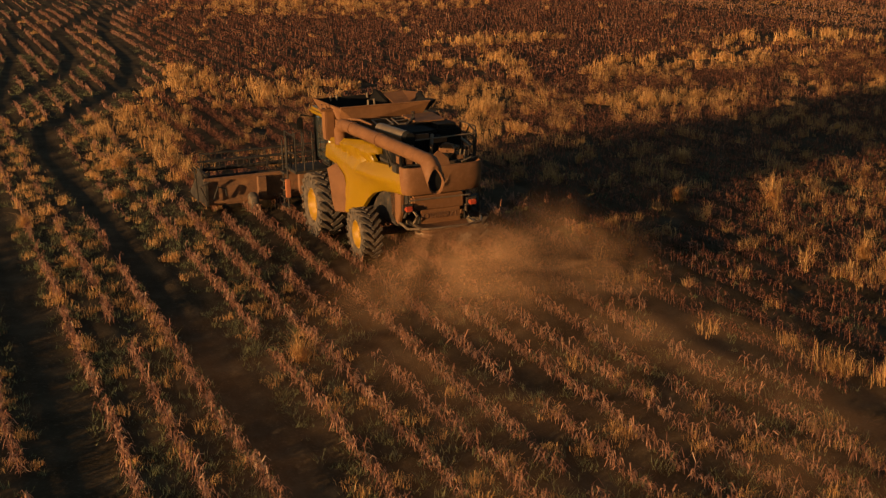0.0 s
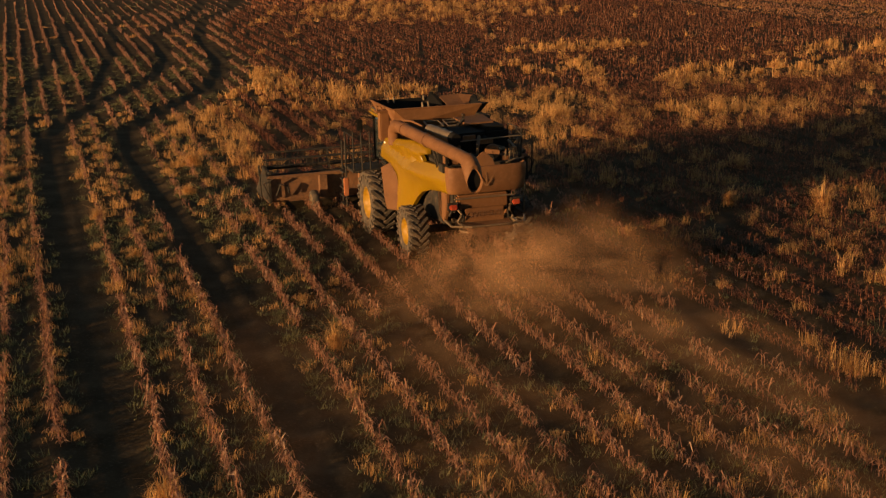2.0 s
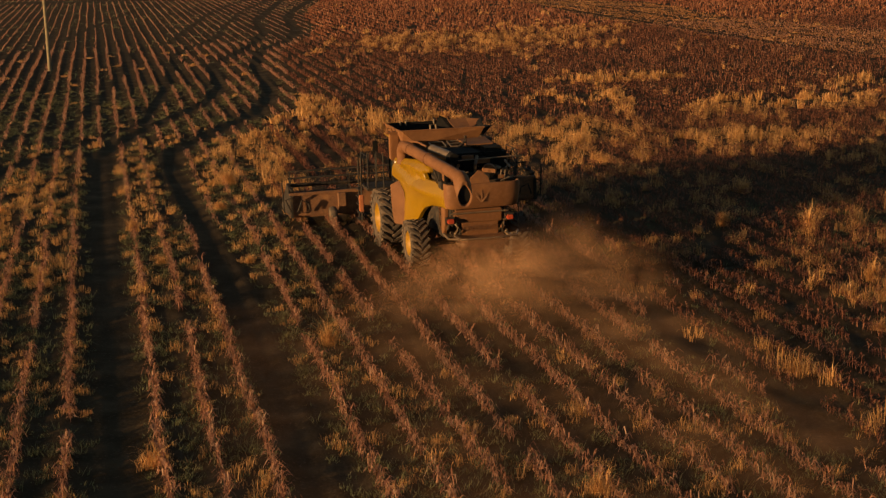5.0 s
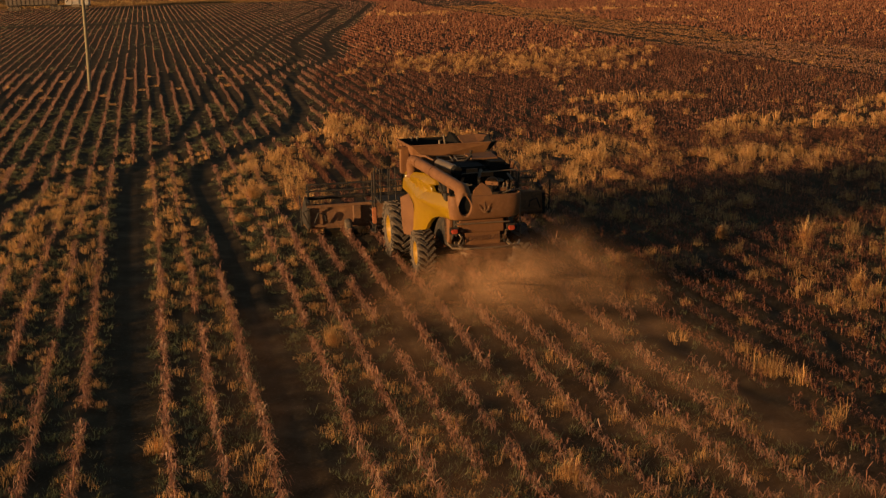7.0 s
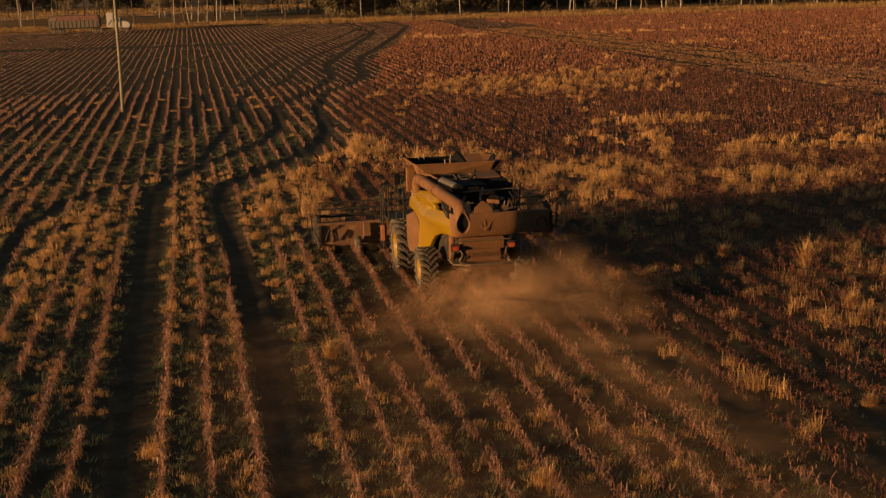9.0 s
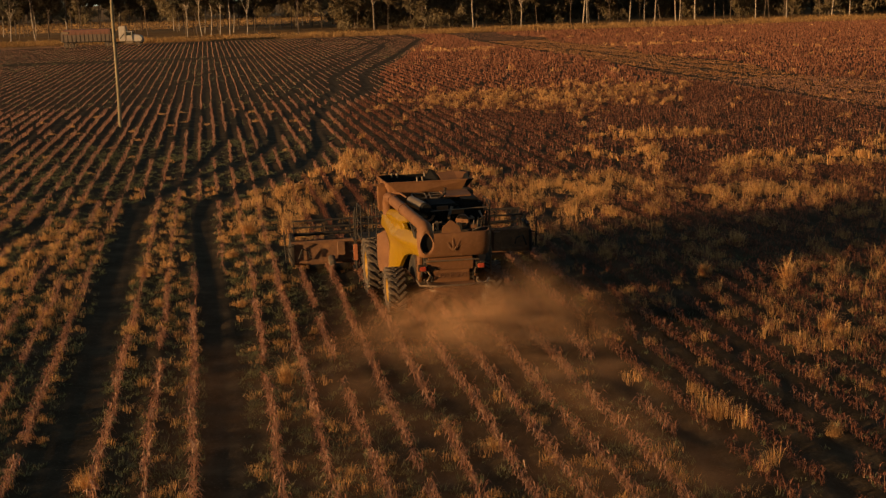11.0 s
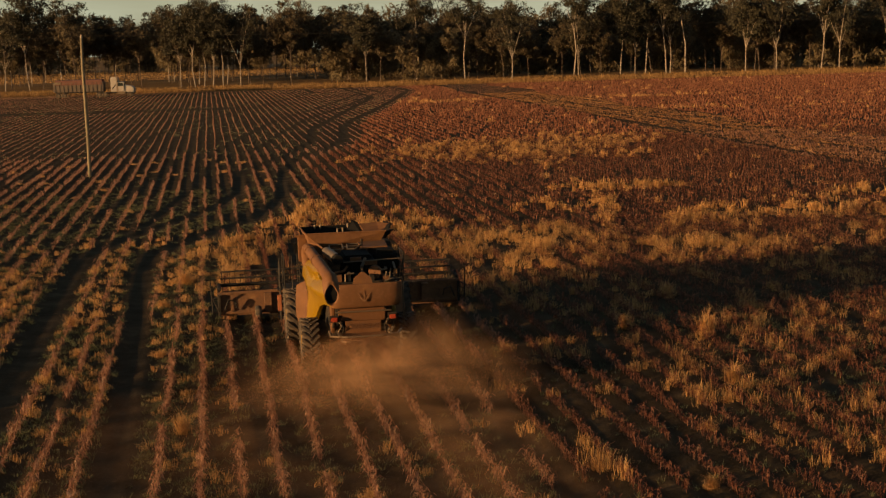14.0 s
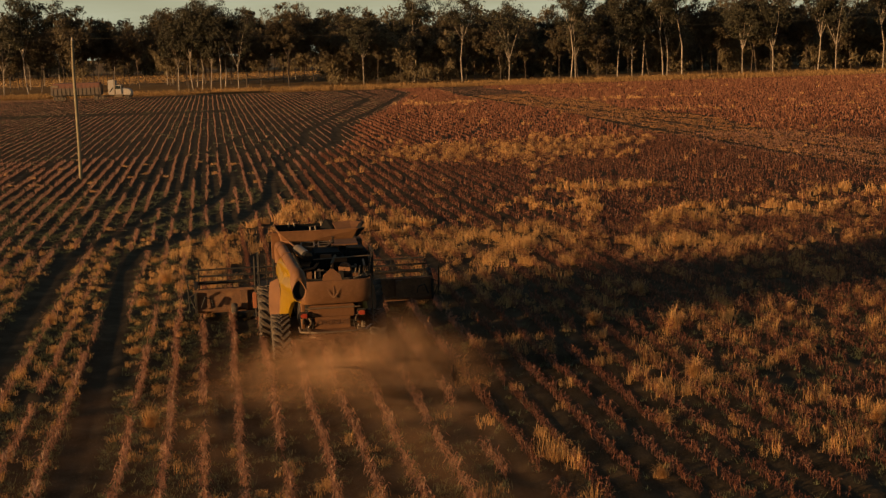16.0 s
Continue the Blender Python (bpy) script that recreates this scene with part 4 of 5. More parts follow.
# cab, hidden by the tank for the most part
bm = bmesh.new()
box(bm, -0.95, 0.95, 6.3, 7.9, 1.7, 3.2, 0.1)
cab = part("cab", bm, M_GLASS, harvester, "dark glazed cab")
bm = bmesh.new()
box(bm, -1.1, 1.1, 6.25, 8.1, 3.2, 3.42, 0.08)
part("cab_roof", bm, M_YELLOW, cab)
for x in (-0.97, 0.97):
    for y in (6.35, 7.85):
        bm = bmesh.new()
        box(bm, x - 0.04, x + 0.04, y - 0.04, y + 0.04, 1.7, 3.2, 0.01)
        part("cab_pillar", bm, M_BLACK, cab)
for s in (-1, 1):
    bm = bmesh.new()
    tube(bm, [(s * 1.0, 7.7, 3.1), (s * 1.45, 7.75, 3.2), (s * 1.5, 7.75, 3.1)], 0.025, 6)
    part("mirror_arm", bm, M_BLACK, cab)
    bm = bmesh.new()
    box(bm, s * 1.5 - 0.10, s * 1.5 + 0.10, 7.72, 7.80, 2.7, 3.1, 0.03)
    part("mirror", bm, M_BLACK, cab, "black wing mirror")

bm = bmesh.new()
box(bm, -0.92, 0.92, 6.0, 7.5, 0.75, 1.72, 0.05)
part("cab_base", bm, M_DARK, harvester, "grimy dark body under the cab")

# platform, ladder and rails on the left; rails on the right
bm = bmesh.new()
box(bm, -2.10, -0.96, 6.45, 7.7, 1.55, 1.64, 0.01)
part("platform", bm, M_DARK, harvester)
for a, b, zt in (((-2.06, 6.5), (-2.06, 7.65), 2.75), ((-2.06, 6.5), (-1.5, 6.5), 2.85), ((-2.06, 7.65), (-1.5, 7.65), 2.75)):
    bm = bmesh.new()
    tube(bm, [(a[0], a[1], 1.6), (a[0], a[1], zt), (b[0], b[1], zt), (b[0], b[1], 1.6)], 0.025, 6)
    tube(bm, [(a[0], a[1], 2.15), (b[0], b[1], 2.15)], 0.02, 6)
    mx, my = (a[0] + b[0]) / 2, (a[1] + b[1]) / 2
    tube(bm, [(mx, my, 1.6), (mx, my, zt)], 0.02, 6)
    part("handrail", bm, M_DARK, harvester, "thin grimy steel handrail")
bm = bmesh.new()
tube(bm, [(-2.22, 7.0, 0.35), (-2.20, 7.0, 2.7)], 0.03, 6)
tube(bm, [(-2.22, 7.5, 0.35), (-2.20, 7.5, 2.5)], 0.03, 6)
for k in range(5):
    box(bm, -2.32, -2.12, 7.0, 7.5, 0.4 + 0.27 * k, 0.44 + 0.27 * k, 0)
part("ladder", bm, M_DARK, harvester, "narrow steel access ladder")
bm = bmesh.new()
box(bm, -2.34, -2.18, 6.80, 6.92, 0.75, 1.35, 0.02)
part("marker_board", bm, M_BROWN, harvester, "red and pale striped marker")
for pts in ([(1.30, 0.25, 2.7), (1.42, 0.3, 3.50), (1.42, 0.8, 3.66), (1.42, 1.3, 3.1)], [(1.44, 0.5, 2.6), (1.48, 0.5, 3.66), (1.48, 1.6, 3.66), (1.44, 1.6, 2.6)], [(1.24, 0.1, 2.8), (1.36, 0.4, 3.40), (1.40, 1.4, 3.40)], [(1.48, 0.5, 3.1), (1.48, 1.6, 3.1)], [(1.50, 1.7, 2.3), (1.62, 1.7, 3.2), (1.62, 3.0, 3.25), (1.50, 3.0, 2.3)]):
    bm = bmesh.new()
    tube(bm, pts, 0.024, 6)
    part("deck_rail", bm, M_DARK, harvester, "thin steel deck rail")

# feeder house and the wide cutting front
bm = bmesh.new()
plate(bm, [(-0.75, 6.3, 1.0), (-0.75, 6.3, 1.7), (-0.75, 9.00, 1.15), (-0.75, 9.00, 0.45)], (1.5, 0, 0), 0.03)
part("feeder_house", bm, M_DARK, harvester)
HL, HR = -4.50, 4.90
bm = bmesh.new()
for x0, x1 in ((HL, -0.8), (0.8, HR)):
    box(bm, x0, x1, 8.92, 9.00, 0.40, 1.10, 0.02)
box(bm, HL, HR, 8.86, 9.00, 1.08, 1.20, 0.03)
box(bm, HL, HR, 8.86, 9.04, 0.34, 0.46, 0.03)
box(bm, HL, HR, 9.00, 10.15, 0.26, 0.32, 0.01)
front = part("cutting_front", bm, M_FRONT, harvester, "wide dust-coated cutting front")
for x in (HL + 1.9, HL + 3.3, 1.6, HR - 1.4):
    bm = bmesh.new()
    box(bm, x - 0.14, x + 0.14, 8.70, 8.94, 0.36, 1.12, 0.02)
    part("front_brace", bm, M_FRONT, front)
bm = bmesh.new()
tube(bm, [(HL + 0.1, 9.40, 0.62), (HR - 0.1, 9.40, 0.62)], 0.2, 12)
part("cross_auger", bm, M_STEEL, front)
for x in (HL, HR):
    bm = bmesh.new()
    plate(bm, [(x, 8.80, 0.30), (x, 8.80, 1.10), (x, 9.60, 1.45), (x, 10.60, 0.75), (x, 11.30, 0.32), (x, 10.60, 0.22)], (0.10 if x < 0 else -0.10, 0, 0), 0.02)
    part("end_divider", bm, M_DARK, front)
    bm = bmesh.new()
    s = -1 if x < 0 else 1
    tube(bm, [(x - 0.02 * s, 8.70, 0.5), (x + 0.18 * s, 8.65, 1.0), (x - 0.15 * s, 8.65, 1.15)], 0.03, 6)
    tube(bm, [(x - 0.25 * s, 8.70, 0.55), (x - 0.4 * s, 8.65, 0.95), (x - 0.65 * s, 8.70, 0.85), (x - 0.7 * s, 8.75, 0.6)], 0.03, 6)
    tube(bm, [(x + 0.2 * s, 9.00, 0.4), (x + 0.25 * s, 9.00, 1.6)], 0.03, 6)
    part("drive_linkage", bm, M_DARK, front)
bm = bmesh.new()
tube(bm, [(HL + 0.15, 10.00, 1.28), (HR - 0.15, 10.00, 1.28)], 0.07, 8)
reel = part("reel", bm, M_DARK, front, "dark pick-up reel")
for k in range(6):
    a = 2 * math.pi * k / 6 + 0.35
    y, z = 10.00 + 0.52 * math.cos(a), 1.28 + 0.52 * math.sin(a)
    bm = bmesh.new()
    box(bm, HL + 0.15, HR - 0.15, y - 0.03, y + 0.03, z - 0.03, z + 0.03, 0)
    for j in range(44):
        x = HL + 0.3 + j * (HR - HL - 0.6) / 43
        box(bm, x - 0.008, x + 0.008, y - 0.008, y + 0.008, z - 0.26, z, 0)
    part("reel_bat", bm, M_DARK, reel)
for x in (HL + 0.2, HL + 2.4, -0.4, 2.0, HR - 0.2):
    bm = bmesh.new()
    for k in range(6):
        a = 2 * math.pi * k / 6 + 0.35
        tube(bm, [(x, 10.00, 1.28), (x, 10.00 + 0.52 * math.cos(a), 1.28 + 0.52 * math.sin(a))], 0.02, 5)
    part("reel_spider", bm, M_DARK, reel)
for x in (HL + 0.1, HR - 0.1):
    bm = bmesh.new()
    box(bm, x - 0.05, x + 0.05, 8.90, 10.10, 1.25, 1.35, 0.01)
    part("reel_arm", bm, M_DARK, reel)
bm = bmesh.new()
lathe(bm, [(-0.11, 0.12), (-0.12, 0.30), (-0.06, 0.34), (0.06, 0.34), (0.12, 0.30), (0.11, 0.12), (-0.11, 0.12)], HL + 1.5, 8.50, 0.34, 20)
gauge = part("gauge_wheel", bm, M_TYRE, front, "small gauge wheel", True)
bm = bmesh.new()
lathe(bm, [(-0.12, 0.0), (-0.125, 0.2), (-0.10, 0.24)], HL + 1.5, 8.50, 0.34, 16)
part("gauge_rim", bm, M_STEEL, gauge, "dusty wheel rim", True)

# ---- dust thrown out behind the spreader ----
M_DUST = mixed("airborne_dust", [(0.2, (0.36, 0.185, 0.095)), (0.8, (0.44, 0.24, 0.125))], 1.0, 1.0, source="island", glow_through=0.5)

def specks(name, c, size, mat):
    """Small loose flakes, each turned its own way."""
    n = len(c)
    a = rng.normal(0, 1, (n, 3))
    a /= np.linalg.norm(a, axis=1)[:, None]
    b = np.cross(a, rng.normal(0, 1, (n, 3)))
    b /= np.linalg.norm(b, axis=1)[:, None]
    a, b = a * size[:, None], b * size[:, None]
    co = np.stack([c - a, c + b, c + a - b * 0.3], 1).reshape(-1, 3)
    i = np.arange(3 * n)
    me = bpy.data.meshes.new(name)
    me.vertices.add(len(co))
    me.vertices.foreach_set("co", co.ravel())
    me.loops.add(len(i))
    me.loops.foreach_set("vertex_index", i)
    me.polygons.add(n)
    me.polygons.foreach_set("loop_start", np.arange(0, 3 * n, 3))
    me.update(calc_edges=True)
    me.materials.append(mat)
    return new(name, me)


# jets off the two spreader discs
n = 90000
run = rng.uniform(0, 1, n) ** 1.3 * 4.8
jet = rng.integers(0, 8, n) / 7 * 2 - 1
ju = jet * (0.5 + run * 0.75) + rng.normal(0, 0.05 + 0.045 * run, n)
jv = -0.8 - run * (1 - 0.35 * np.abs(jet)) + rng.normal(0, 0.1, n)
jz = 1.10 + 0.04 * run - 0.06 * run ** 2 + rng.normal(0, 0.05 + 0.04 * run, n)
x, y = to_xy(ju, jv)
dust = specks("dust_cloud", np.stack([x, y, np.abs(jz) + 0.05], -1), rng.uniform(0.0035, 0.0095, len(x)), M_DUST)
tagged(dust, "cloud of brown dust and chaff drifting behind the harvester", "dust", kind="stuff")

# the thin drifting haze: a few airy layers over the cut strip, denser near the spreader
def haze_material():
    m = bpy.data.materials.new("thin_dust_haze")
    m.use_nodes = True
    n, l = m.node_tree.nodes, m.node_tree.links
    n.remove(n["Principled BSDF"])
    at = n.new("ShaderNodeAttribute")
    at.attribute_name = "thickness"
    geo = n.new("ShaderNodeNewGeometry")
    tex = n.new("ShaderNodeTexNoise")
    tex.inputs["Scale"].default_value = 0.55
    tex.inputs["Detail"].default_value = 4.0
    tex.inputs["Distortion"].default_value = 0.6
    l.new(geo.outputs["Position"], tex.inputs["Vector"])
    wisp = n.new("ShaderNodeMapRange")
    wisp.inputs["From Min"].default_value, wisp.inputs["From Max"].default_value = 0.32, 0.66
    wisp.inputs["To Min"].default_value = 0.12
    l.new(tex.outputs["Fac"], wisp.inputs["Value"])
    mul = n.new("ShaderNodeMath")
    mul.operation = "MULTIPLY"
    l.new(at.outputs["Fac"], mul.inputs[0])
    l.new(wisp.outputs["Result"], mul.inputs[1])
    clear = n.new("ShaderNodeBsdfTransparent")
    dusty = n.new("ShaderNodeBsdfDiffuse")
    dusty.inputs["Color"].default_value = (0.38, 0.222, 0.124, 1)
    facing = n.new("ShaderNodeCombineXYZ")
    for k, c in enumerate((-0.72, -0.50, 0.48)):
        facing.inputs[k].default_value = c
    l.new(facing.outputs[0], dusty.inputs["Normal"])
    mix = n.new("ShaderNodeMixShader")
    l.new(mul.outputs[0], mix.inputs[0])
    l.new(clear.outputs[0], mix.inputs[1])
    l.new(dusty.outputs[0], mix.inputs[2])
    l.new(mix.outputs[0], n["Material Output"].inputs["Surface"])
    return m


M_HAZE = haze_material()


def airy(name, x, y, z, thick, label):
    veil = sheet(name, x, y, z, M_HAZE)
    th = veil.data.attributes.new("thickness", "FLOAT", "POINT")
    th.data.foreach_set("value", thick.astype(np.float32).ravel())
    return tagged(veil, label, "dust", kind="stuff")


for k, (lift, dense) in enumerate(((0.35, 0.34), (0.95, 0.30))):
    hu, hv = np.meshgrid(np.arange(-11.0, 8.01, 0.25), np.arange(-30, -1.2, 0.35))
    back = -1.2 - hv
    bell = np.exp(-((hu - 0.4) / (4.1 + 0.05 * back)) ** 4) + 0.55 * np.exp(-((hu + 5.0) / 4.0) ** 4) * np.clip(back / 6, 0, 1)
    bell = np.clip(bell, 0, 1)
    rise = 0.25 + 0.75 * np.clip(back / 4.0, 0, 1)
    x, y = to_xy(hu, hv)
    z = lift * rise * (0.4 + 0.6 * bell) * (1 + 0.10 * patchy(hu, hv, 6.0, 60 + k)) + 0.08
    edge = np.clip(np.minimum(hu + 11.0, 8.0 - hu) / 1.0, 0, 1) * np.clip(back / 0.8, 0, 1) * np.clip((hv + 30) / 8, 0, 1)
    airy("dust_haze", x, y, z, dense * bell * edge * (0.42 * np.exp(-back / 22) * (0.8 + 1.5 * np.exp(-((hu - 1.8) / 1.5) ** 2)) + 0.35 * np.exp(-(back / 5.0) ** 2)), "thin brown dust haze drifting over the cut rows")

# the billows behind the spreader: two lobes that spread and rise
for k, (back, dense) in enumerate(((0.7, 0.48), (1.5, 0.48), (2.4, 0.42), (3.5, 0.32), (4.8, 0.22))):
    hu, hz = np.meshgrid(np.arange(-6.0, 7.51, 0.15), np.arange(0.03, 3.2, 0.12))
    hv = -1.0 - back + 0.05 * back * np.abs(hu - 0.3) * np.clip(np.abs(hu - 0.3) / 3, 0, 1) + 0.22 * np.sin(hz * 2.1 + hu * 1.3 + k)
    left = np.exp(-((hu + 0.75 + 0.22 * back) / (0.95 + 0.26 * back)) ** 2)
    right = np.exp(-((hu - 1.0 - 0.30 * back) / (0.92 + 0.24 * back)) ** 2)
    top = 0.95 + 0.10 * back + (0.15 * back + 0.12) * right + 0.22 * patchy(hu * 1.5, hu * 0 + 7 * k, 3.0, 80 + k)
    high = np.exp(-(hz / top) ** 4) * np.clip((3.1 - hz) / 0.4, 0, 1)
    edge = np.clip(np.minimum(hu + 6.0, 7.5 - hu) / 1.2, 0, 1)
    x, y = to_xy(hu, hv)
    airy("dust_billow", x, y, hz, dense * edge * high * np.clip((0.85 - 0.1 * k) * left + 1.2 * right, 0, 1.2), "brown dust and chaff billowing behind the spreader")

# ---- timber power pole and its wire ----
M_POLE = mixed("weathered_pole_timber", [(0.3, (0.13, 0.105, 0.062)), (0.7, (0.21, 0.17, 0.10))], 3.0, 0.85, bump=0.01, bump_scale=30)
pole = thing("power_pole", "weathered timber power pole standing among the stubble rows", "pole", pose(-29.7, 71.2, 0, 0, 0.4, 0))
bm = bmesh.new()
tube(bm, [(0, 0, -0.3), (0.03, 0, 3), (0.0, 0, 6.5), (-0.04, 0, 9.5), (0, 0, 11.7)], [0.15, 0.145, 0.135, 0.125, 0.11], 14)
part("shaft", bm, M_POLE, pole, "", True)
bm = bmesh.new()
tube(bm, [(0.0, 0, 11.66), (0.0, 0, 11.78), (0, 0, 11.84), (0, 0, 11.96)], [0.09, 0.11, 0.06, 0.09], 10)
part("insulator", bm, M_WHITE, pole, "pale porcelain insulator", True)
bm = bmesh.new()
box(bm, -0.06, 0.06, -0.14, 0.14, 11.2, 11.3, 0.01)
part("bracket", bm, M_STEEL, pole)
wire = new("power_wire", None)
tagged(wire, "thin dark power line strung from the pole top", "wire")
bm = bmesh.new()
tube(bm, [(-29.6 + 9 * k, 71.2 + 0.8 * k, 11.85 + 0.024 * k * (k - 9)) for k in range(10)], 0.012, 5)
part("strand", bm, M_DARK, wire)
bm = bmesh.new()
tube(bm, [(-29.6 - 9 * k, 71.2 - 0.8 * k, 11.85 + 0.024 * k * (k - 9)) for k in range(5)], 0.012, 5)
part("strand", bm, M_DARK, wire)

# ---- truck with a grain trailer at the headland ----
M_TARP = mixed("faded_red_tarpaulin", [(0.3, (0.085, 0.030, 0.020)), (0.7, (0.125, 0.048, 0.030))], 1.5, 0.8)
M_TRAIL = mixed("dull_brown_trailer_steel", [(0.3, (0.060, 0.042, 0.028)), (0.7, (0.095, 0.066, 0.044))], 1.5, 0.6)
truck = thing("semi_truck", "white bonneted truck with a brown grain trailer parked at the headland", "truck", pose(-99.1, 281.0, 0, 0, 0, 3) @ Matrix.Scale(1.12, 4))
bm = bmesh.new()
plate(bm, [(0, -1.2, 1.25), (0, -1.25, 3.3), (0, 1.25, 3.3), (0, 1.2, 1.25)], (10.6, 0, 0), 0.04)
trailer = part("trailer_body", bm, M_TRAIL, truck, "dull brown grain trailer")
for k in range(12):
    bm = bmesh.new()
    box(bm, 0.4 + k * 0.88, 0.5 + k * 0.88, -1.31, -1.23, 1.3, 3.25, 0.01)
    part("rib", bm, M_TRAIL, trailer)
bm = bmesh.new()
plate(bm, [(0.5, -1.33, 2.75), (0.5, -1.2, 3.75), (0.5, 0.8, 3.85), (0.5, 1.33, 2.75)], (9.9, 0, 0), 0.05)
part("tarpaulin", bm, M_TARP, trailer, "faded red tarpaulin")
bm = bmesh.new()
box(bm, 0.3, 1.7, -1.36, -1.32, 2.9, 3.4, 0.01)
part("rear_panel", bm, M_STEEL, trailer, "pale side panel")
bm = bmesh.new()
box(bm, 0.2, 10.4, -0.5, 0.5, 1.0, 1.28, 0.02)
box(bm, 9.0, 17.2, -0.45, 0.45, 0.7, 1.0, 0.02)
part("chassis", bm, M_DARK, truck)
for x in (0.9, 2.2, 9.6, 10.9, 16.2):
    for y in (-1.05, 1.05):
        bm = bmesh.new()
        lathe(bm, [(-0.15, 0.25), (-0.16, 0.47), (-0.1, 0.52), (0.1, 0.52), (0.16, 0.47), (0.15, 0.25)], 0, 0, 0, 20)
        bmesh.ops.transform(bm, matrix=pose(x, y, 0.52, 0, 0, 90), verts=bm.verts)
        w = part("wheel", bm, M_TYRE, truck, "", True)
        bm = bmesh.new()
        lathe(bm, [(-0.14, 0.27), (-0.05, 0.2), (-0.1, 0.01), (0.1, 0.01), (0.05, 0.2), (0.14, 0.27)], 0, 0, 0, 14)
        bmesh.ops.transform(bm, matrix=pose(x, y, 0.52, 0, 0, 90), verts=bm.verts)
        part("rim", bm, M_STEEL, w)
bm = bmesh.new()
box(bm, 12.2, 13.6, -1.2, 1.2, 1.1, 4.2, 0.15)
box(bm, 13.5, 15.1, -1.1, 1.1, 1.1, 3.1, 0.12)
tcab = part("cab", bm, M_WHITE, truck, "white sleeper cab")
bm = bmesh.new()
plate(bm, [(15.0, -0.9, 1.0), (15.0, -0.9, 2.5), (16.6, -0.9, 2.2), (17.1, -0.9, 1.75), (17.1, -0.9, 0.8)], (0, 1.8, 0), 0.1)
part("bonnet", bm, M_WHITE, tcab)
bm = bmesh.new()
box(bm, 13.75, 14.85, -1.14, -1.08, 2.25, 2.95, 0.03)
part("side_window", bm, M_GLASS, tcab)
bm = bmesh.new()
box(bm, 15.06, 15.14, -0.95, 0.95, 2.45, 3.0, 0.02)
part("windscreen", bm, M_GLASS, tcab)
bm = bmesh.new()
plate(bm, [(12.5, -1.22, 1.5), (13.3, -1.22, 2.4), (13.3, -1.22, 2.7), (12.5, -1.22, 1.8)], (0, -0.01, 0))
part("stripe", bm, M_DARK, tcab)
bm = bmesh.new()
box(bm, 15.6, 16.9, -1.25, -0.85, 1.0, 1.25, 0.06)
part("mudguard", bm, M_WHITE, tcab)
bm = bmesh.new()
box(bm, 13.5, 15.3, -1.2, -0.8, 0.55, 1.05, 0.1)
part("fuel_tank", bm, M_STEEL, tcab)
bm = bmesh.new()
tube(bm, [(13.65, -1.1, 1.2), (13.65, -1.1, 4.1)], 0.09, 8)
part("exhaust_stack", bm, M_STEEL, tcab)

# ---- trees along the far side ----
M_BARK = mixed("pale_gum_bark", [(0.3, (0.16, 0.125, 0.092)), (0.5, (0.31, 0.255, 0.20)), (0.7, (0.08, 0.058, 0.042))], 0.8, 0.85, bump=0.03, bump_scale=6)
M_BARK2 = mixed("dark_rough_bark", [(0.3, (0.05, 0.035, 0.025)), (0.7, (0.12, 0.085, 0.06))], 0.9, 0.9, bump=0.04, bump_scale=6)
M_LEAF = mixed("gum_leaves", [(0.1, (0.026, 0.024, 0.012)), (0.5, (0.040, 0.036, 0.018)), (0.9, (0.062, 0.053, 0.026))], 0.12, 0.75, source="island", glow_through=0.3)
# deeper crowns: leaf colour raised to imitate haze lifting the shaded wood
M_LEAF2 = mixed("haze_paled_olive_leaves", [(0.1, (0.060, 0.046, 0.024)), (0.5, (0.090, 0.068, 0.036)), (0.9, (0.125, 0.094, 0.050))], 0.12, 0.75, source="island", glow_through=0.45)

# wattles behind: paler still, the distant haze is put into the leaf colour
M_LEAF3 = mixed("haze_paled_wattle_leaves", [(0.1, (0.11, 0.086, 0.048)), (0.5, (0.16, 0.124, 0.068)), (0.9, (0.21, 0.162, 0.088))], 0.12, 0.8, source="island", glow_through=0.5)


def leaves(name, centres, radii, per, size, mat, parent):
    g = np.random.default_rng(len(centres) * 7 + per)
    c = np.repeat(np.array(centres), per, 0)
    r = np.repeat(np.array(radii), per)
    d = g.normal(0, 1, (len(c), 3))
    d /= np.linalg.norm(d, axis=1)[:, None]
    p = c + d * (r * g.uniform(0.2, 1.05, len(c)) ** 0.6)[:, None] * np.array([1, 1, 0.72])
    a = g.normal(0, 1, (len(c), 3))
    a = a / np.linalg.norm(a, axis=1)[:, None] * (size * g.uniform(0.5, 1.4, len(c)))[:, None]
    b = np.cross(a, g.normal(0, 1, (len(c), 3)))
    b = b / np.linalg.norm(b, axis=1)[:, None] * (size * 0.45)
    co = np.stack([p - a, p + b, p + a - [0, 0, size * 0.3]], 1).reshape(-1, 3)
    me = bpy.data.meshes.new(name)
    me.vertices.add(len(co))
    me.vertices.foreach_set("co", co.ravel())
    me.loops.add(len(co))
    me.loops.foreach_set("vertex_index", np.arange(len(co)))
    me.polygons.add(len(co) // 3)
    me.polygons.foreach_set("loop_start", np.arange(0, len(co), 3))
    me.update(calc_edges=True)
    me.materials.append(mat)
    ob = new(name, me)
    ob.parent = parent
    return ob


